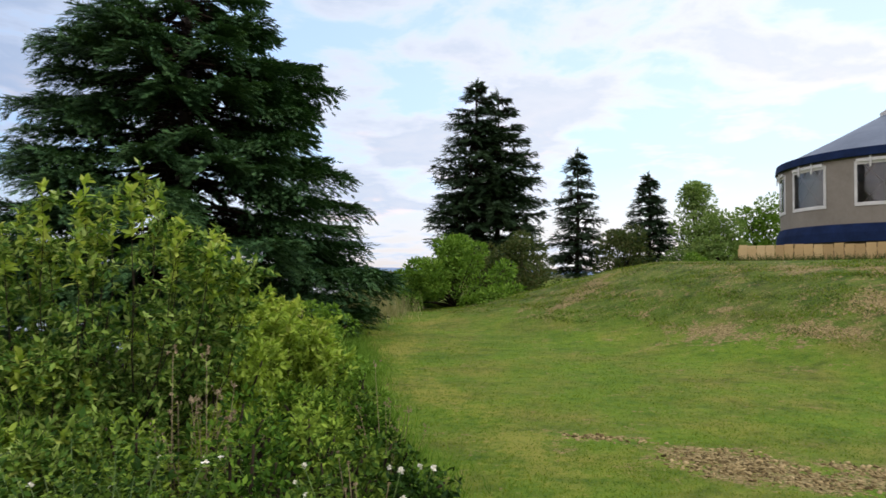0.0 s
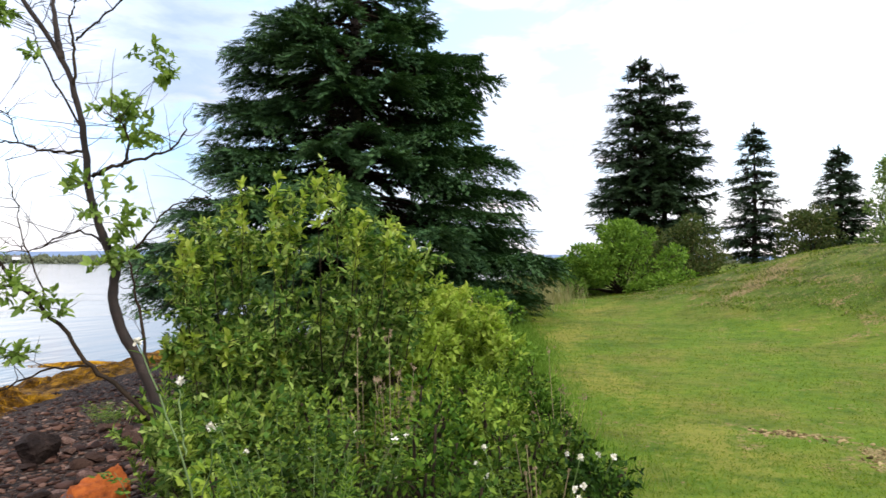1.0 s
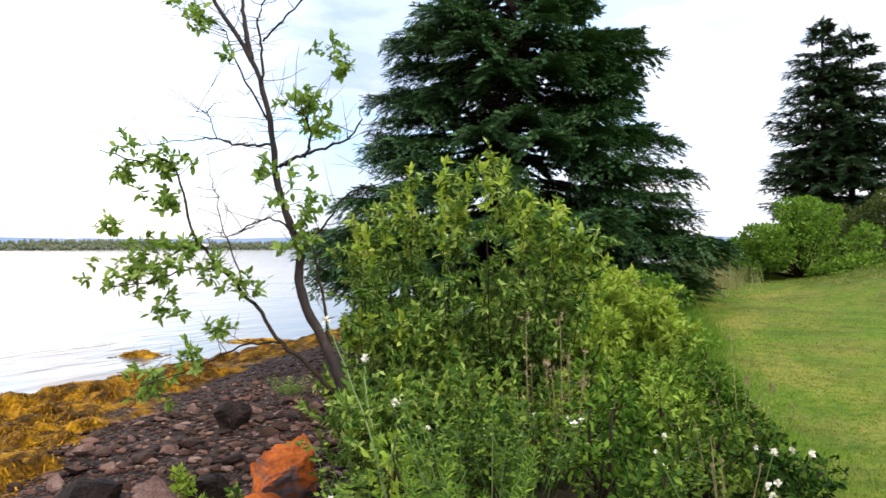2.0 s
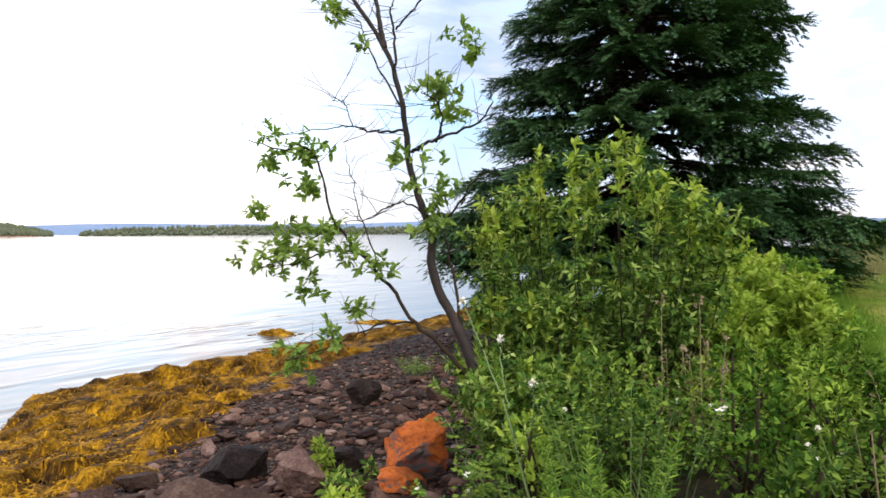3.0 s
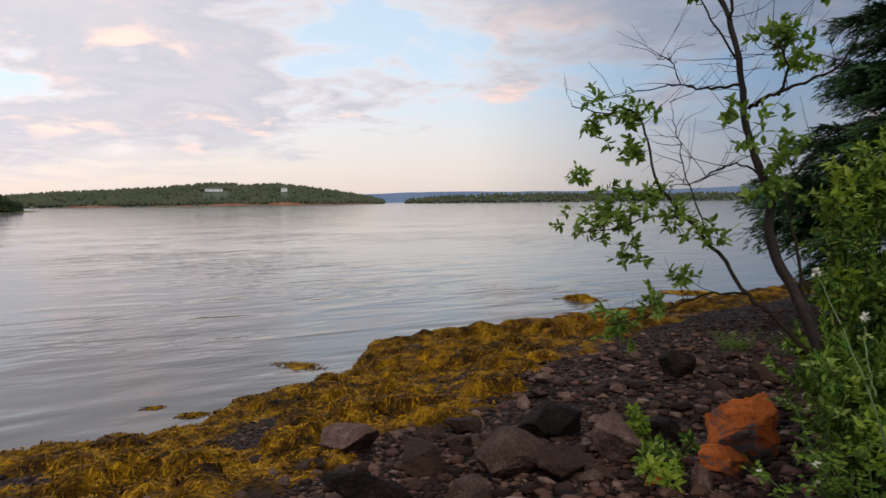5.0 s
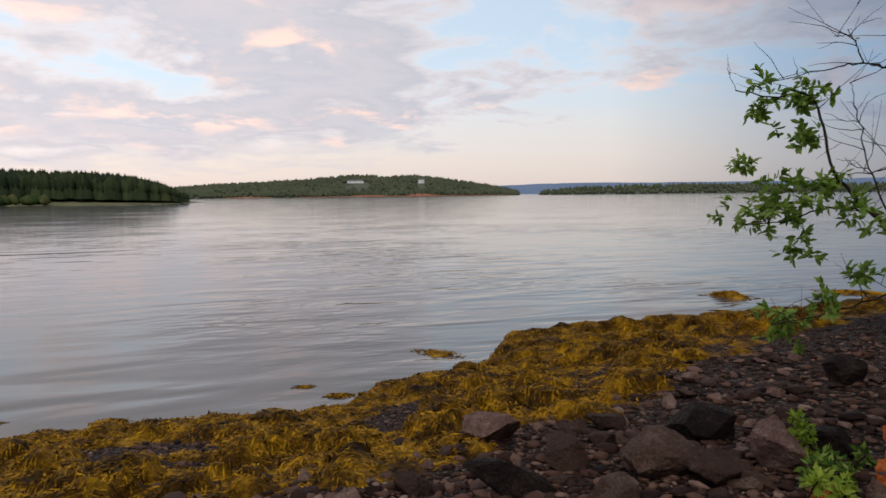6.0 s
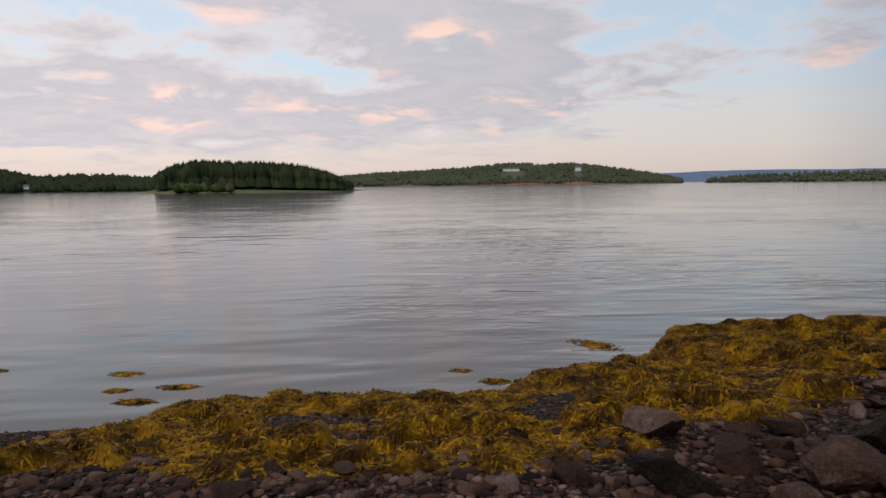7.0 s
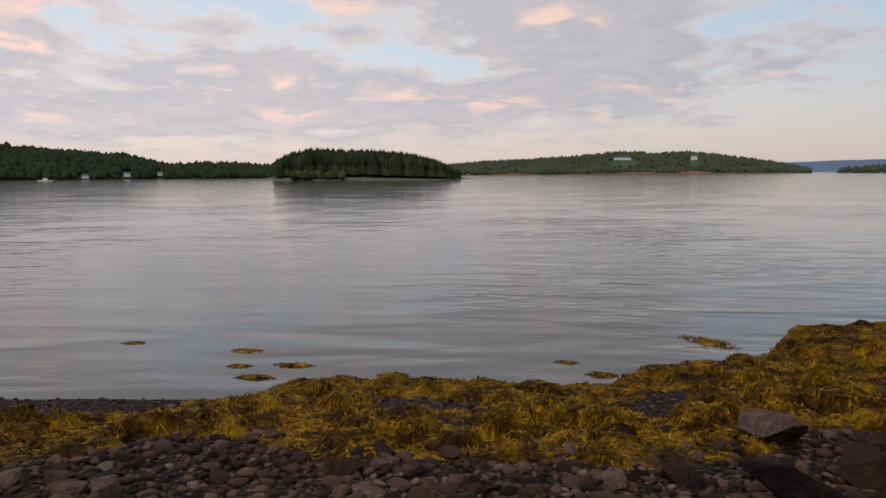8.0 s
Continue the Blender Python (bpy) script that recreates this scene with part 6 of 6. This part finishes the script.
def build_weeds():
    rng = np.random.default_rng(91)
    plan = [(kind, 92 + k, label) for k, (kind, label) in enumerate(KINDS)] + [(kind, 192 + k, label) for k, (kind, label) in enumerate(KINDS[:2])]
    masters = {}
    spots = []
    for gy in np.arange(2.65, 16, 0.54):
        for gx in np.arange(-7.5, 0.4, 0.54):
            x, y = gx + rng.uniform(-0.16, 0.16), gy + rng.uniform(-0.16, 0.16)
            right, left = np.interp(y, EDGE_Y, EDGE_X), np.interp(y, LEFT_Y, LEFT_X)
            if not left < x < right - 0.15:
                continue
            if (y > 8.5 and rng.random() < 0.45) or (y > 6 and right - x < 0.6) or (y < 6 and wave(x, y, 2.4, 1) < -0.25):
                continue
            spots.append((x, y, right - x, x - left))
    for x, y, r, l in spots:
        far = math.hypot(x + 0.3, y + 0.2)
        tall = (0.85 + 0.45 * float(step(3.6, 6.5, far))) * (0.5 + 0.5 * float(step(0.1, 1.0, r))) * rng.uniform(0.6, 1.35) * (1 + 0.42 * float(wave(x, y, 1.7, 3)))
        a, b = 0.5 + 0.5 * math.sin(x * 2.3 + 1) * math.cos(y * 1.7), rng.random()
        if y < 5.6 and x > -1.35:
            m = [0, 4, 1, 5][rng.integers(4)] if b < 0.62 else [1, 5][rng.integers(2)]
        elif y < 4.6:
            m = [1, 5, 0, 1, 4, 5][rng.integers(6)]
        else:
            m = 2 if b < 0.5 else 3 if b < 0.72 else 0 if a > 0.5 else 1
            tall *= 0.75
        if r < 0.45 and y < 6:
            m = [0, 4, 0, 5, 4, 3][rng.integers(6)]
        tall = min(tall, 1.05 if y < 5 else 0.9)
        wide = rng.uniform(0.7, 1.1)
        where = pose(x, y, float(land(x, y)) - 0.04, rng.uniform(-5, 5), rng.uniform(-5, 5), rng.uniform(0, 360)) @ Matrix.Diagonal((wide, wide, tall * rng.uniform(0.8, 1.15), 1))
        if m in masters:
            copy_thing(masters[m], where)
        else:
            masters[m] = weed_clump(*plan[m])
            masters[m].matrix_world = where
    for x, y, s in ((-7.9, 9.5, 0.7), (-7.3, 9.9, 0.6), (-8.3, 9.9, 0.5)):
        copy_thing(masters[1], pose(x, y, float(land(x, y)) - 0.02, 0, 0, 40 * x) @ Matrix.Diagonal((s, s, s, 1)))


build_weeds()

# low rounded shrubs among the weeds, and shoots between the stones
for k, (x, y, w, h, m, lf, n) in enumerate(((-1.95, 6.35, 1.4, 1.15, M_LEAF_LIME, 0.075, 2600), (-1.3, 7.6, 1.2, 0.9, M_LEAF_MID, 0.065, 2200), (-2.5, 8.5, 1.6, 1.2, M_LEAF_LIME, 0.08, 2600),
                                            (-1.75, 9.6, 1.4, 0.95, M_LEAF_MID, 0.075, 2200), (-3.1, 10.8, 1.8, 1.2, M_LEAF_LIME, 0.09, 2400), (-1.2, 6.1, 1.0, 0.75, M_LEAF_FEATHER, 0.06, 2200),
                                            (-2.2, 12.3, 1.6, 1.0, M_LEAF_MID, 0.09, 2000), (-0.65, 4.5, 0.9, 0.62, M_LEAF_ROSE, 0.055, 2200), (-1.15, 4.05, 0.95, 0.8, M_LEAF_FEATHER, 0.055, 2600),
                                            (-1.7, 3.7, 1.0, 0.8, M_LEAF_ROSE, 0.055, 2600), (-1.45, 4.95, 1.1, 0.98, M_LEAF_FEATHER, 0.06, 2800), (-2.15, 3.5, 0.8, 0.72, M_LEAF_LIME, 0.06, 1800),
                                            (-0.95, 5.3, 0.9, 0.72, M_LEAF_FEATHER, 0.06, 2200), (-2.1, 4.5, 1.0, 0.95, M_LEAF_ROSE, 0.06, 2400), (-0.4, 5.1, 0.8, 0.55, M_LEAF_ROSE, 0.05, 1800), (-0.65, 6.1, 0.85, 0.6, M_LEAF_FEATHER, 0.05, 1800),
                                            (-0.9, 7.2, 0.9, 0.62, M_LEAF_ROSE, 0.055, 1600), (-1.05, 8.4, 0.9, 0.6, M_LEAF_MID, 0.06, 1400), (-0.15, 4.2, 0.75, 0.5, M_LEAF_ROSE, 0.05, 1800), (-0.75, 3.55, 0.8, 0.6, M_LEAF_ROSE, 0.05, 1800))):
    leafy_plant("low_shrub", x, y, w, h, m, 400 + k, "low rounded leafy shrub among the bank weeds", "shrub", n if y > 5.5 else n * 3 // 4 if x > -0.8 else n // 3, lf, 16, group="low shrubs on the bank")


def white_roses():
    """Single white blossoms and brown hips on a low rose by the lawn."""
    rng = np.random.default_rng(450)
    rose = new("white_rose")
    rose.location = put(-0.48, 4.2)
    for k in range(19):
        a, r = rng.uniform(0, 2 * np.pi), 0.48 * math.sqrt(rng.random())
        tip = np.array([math.cos(a) * r, math.sin(a) * r, rng.uniform(0.28, 0.50)])
        part_np("stem", *tube(curve_points([(tip[0] * 0.5, tip[1] * 0.5, 0), tip * [0.8, 0.8, 0.6], tip], 6), np.linspace(0.005, 0.002, 6), 4), M_DRY if k % 3 == 0 else M_STEM, rose)
        n = 14
        d = unit(rng.normal(0, 1, (n, 3)) + [0, 0, 0.6])
        s = rng.uniform(0.016, 0.027) if k % 3 else 0.015
        part_np("blossom", *scatter(*SMALL_LEAF, np.repeat(tip[None], n, 0), frames(d, rng.normal(0, 1, (n, 3))), np.stack([np.full(n, s), np.full(n, s * 1.7), np.full(n, s)], -1)), M_DRY if k % 3 == 0 else M_PETAL, rose, "faded brown head" if k % 3 == 0 else "white blossom")
    tagged(rose, "low wild rose with white blossoms beside the lawn", "flower")


white_roses()
for k, (x, y, w, h, n) in enumerate(((-5.2, 4.66, 0.34, 0.5, 260), (-4.62, 4.3, 0.5, 0.34, 320), (-4.3, 4.0, 0.5, 0.36, 320), (-4.75, 4.75, 0.36, 0.3, 160))):
    leafy_plant("leafy_shoot", x, y, w, h, M_LEAF_LIME if k % 2 == 0 else M_LEAF_BUSH, 430 + k, "leafy green shoots growing between the beach stones", "weed", n, 0.075, 9, group="shoots among the stones")


def tall_stalk():
    """One thin tall thistle stalk that leans out over the beach."""
    rng = np.random.default_rng(95)
    plant = new("tall_stalk")
    plant.location = put(-1.86, 2.9)
    ways = [[(0, 0, 0), (-0.12, 0.02, 0.45), (-0.34, 0.1, 0.9), (-0.60, 0.18, 1.28)], [(-0.24, 0.08, 0.75), (-0.36, 0.2, 0.95), (-0.40, 0.26, 1.08)], [(-0.14, 0.03, 0.5), (-0.06, 0.02, 0.75), (-0.05, 0.0, 0.92)]]
    pos, d = [], []
    for k, w in enumerate(ways):
        line = curve_points(w, 14, 0.004, rng)
        part_np("stem", *tube(line, np.linspace(0.008 - 0.002 * k, 0.003, 14), 5), M_STEM, plant)
        for i in range(2, 14):
            a = i * 2.4
            pos.append(line[i])
            d.append((math.cos(a), math.sin(a), 0.4))
        heads = np.repeat(line[-1:], 30, 0)
        hd = unit(rng.normal(0, 1, (30, 3)))
        part_np("flower_head", *scatter(*SMALL_LEAF, heads, frames(hd, rng.normal(0, 1, (30, 3))), np.full(30, 0.03)), M_PETAL, plant, "white downy head")
    n = len(pos)
    L = rng.uniform(0.07, 0.15, n)
    part_np("foliage", *scatter(*SMALL_LEAF, np.array(pos), frames(np.array(d), np.tile([0, 0, 1.0], (n, 1))), np.stack([L, L * 0.5, L], -1)), M_LEAF_FEATHER, plant)
    tagged(plant, "tall thin thistle stalk leaning out over the beach", "weed")


tall_stalk()

# ---- grass ----


def blades(name, x, y, length, width, material, label, rng, lean=0.5, base=0.0):
    n = len(x)
    pos = np.stack([x, y, land(x, y) - 0.005 + base], -1)
    a = rng.uniform(0, 2 * np.pi, n)
    way = np.stack([np.cos(a) * lean, np.sin(a) * lean, np.ones(n)], -1) + rng.normal(0, 0.15, (n, 3))
    up = rng.normal(0, 1, (n, 3)) * [1, 1, 0.1]
    tagged(part_np(name, *scatter(*BLADE, pos, frames(way, up), np.stack([length, width, width], -1)), material), label, "grass", kind="stuff")


def build_grass():
    rng = np.random.default_rng(97)
    n = 120000
    d = 4.0 * (24 / 4.0) ** rng.uniform(0, 1, n)
    a = np.radians(rng.uniform(-40, 14, n))
    x, y = -np.sin(a) * d, np.cos(a) * d
    thin = wave(x, y, 1.1, 7) + 0.6 * wave(x, y, 3.1, 2)
    k = (x > np.interp(y, EDGE_Y, EDGE_X) - 0.1) & (rng.random(n) < (0.75 - 0.35 * thin) * (1 - 1.6 * np.clip(bare_mark(x, y) - 0.15, 0, 0.6)))
    x, y, d = x[k], y[k], d[k]
    blades("lawn_grass", x, y, rng.uniform(0.015, 0.035, len(x)) * (1 + 0.02 * d), 0.004 + 0.0006 * d, M_GRASS, "short mown lawn grass with yellowed tufts", rng, 0.8)
    n = 42000
    y = rng.uniform(5, 21, n)
    x = np.interp(y, EDGE_Y, EDGE_X) + rng.normal(-0.26, 0.24, n) - 0.03 * (y - 3) * rng.random(n)
    blades("edge_grass", x, y, rng.uniform(0.05, 0.18, n), np.full(n, 0.010), M_LEAF_MID, "longer unmown grass along the weeds", rng, 0.45)
    n = 5000
    s = rng.uniform(0, 1, n)
    blades("fence_grass", 7.95 + 9.3 * s + rng.normal(0, 0.06, n), 19.1 - 8.95 * s + rng.normal(0, 0.06, n), rng.uniform(0.1, 0.3, n), np.full(n, 0.02), M_LEAF_DARK, "dark uncut grass along the foot of the fence", rng, 0.3)
    n = 3600
    x, y = rng.normal(-2.15, 0.5, n), rng.normal(20.6, 1.3, n)
    blades("seeding_grass", x, y, rng.uniform(0.12, 0.72, n), np.full(n, 0.016), M_TALL, "tall pale seeding grass beside the lawn", rng, 0.2)


build_grass()


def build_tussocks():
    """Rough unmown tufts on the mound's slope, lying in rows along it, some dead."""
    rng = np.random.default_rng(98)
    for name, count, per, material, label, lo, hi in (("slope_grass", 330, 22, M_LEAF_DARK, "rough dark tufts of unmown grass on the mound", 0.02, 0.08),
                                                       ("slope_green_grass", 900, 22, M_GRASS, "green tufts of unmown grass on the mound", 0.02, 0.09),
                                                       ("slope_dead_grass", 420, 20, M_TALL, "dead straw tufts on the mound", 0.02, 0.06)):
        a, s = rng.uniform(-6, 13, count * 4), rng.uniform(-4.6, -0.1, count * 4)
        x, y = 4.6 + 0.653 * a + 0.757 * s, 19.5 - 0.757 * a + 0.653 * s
        k = np.flatnonzero((uncut_shade_mark(x, y) > 0.35) & (wave(a, s * 3.0, 1.3, per) > -0.1))[:count]
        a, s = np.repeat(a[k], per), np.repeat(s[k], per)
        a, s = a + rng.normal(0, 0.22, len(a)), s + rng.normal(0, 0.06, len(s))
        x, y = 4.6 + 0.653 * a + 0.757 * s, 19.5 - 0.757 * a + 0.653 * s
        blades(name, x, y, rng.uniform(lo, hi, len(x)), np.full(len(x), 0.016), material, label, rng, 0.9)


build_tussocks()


def build_clods():
    """Loose clods of earth and dead turf on the bare patches."""
    rng = np.random.default_rng(99)
    n = 60000
    x, y = rng.uniform(0.5, 6, n), rng.uniform(4.5, 8.5, n)
    k = np.flatnonzero(bare_mark(x, y) + rng.uniform(-0.6, 0.15, n) > 0.55)[:2200]
    x, y = x[k], y[k]
    r = 0.008 + 0.03 * rng.random(len(x)) ** 2
    turn = frames(rng.normal(0, 1, (len(x), 3)) * [1, 1, 0.3], rng.normal(0, 0.4, (len(x), 3)) + [0, 0, 1])
    which = rng.integers(0, len(GRIT_SHAPES), len(x))
    pos = np.stack([x, y, land(x, y) + r * 0.1], -1)
    pieces = [scatter(V, F, pos[which == s], turn[which == s], r[which == s]) for s, (V, F) in enumerate(GRIT_SHAPES)]
    tagged(part_np("turf_clods", *join(pieces), M_SOIL), "loose brown clods of earth and dead turf", "soil", kind="stuff")


build_clods()
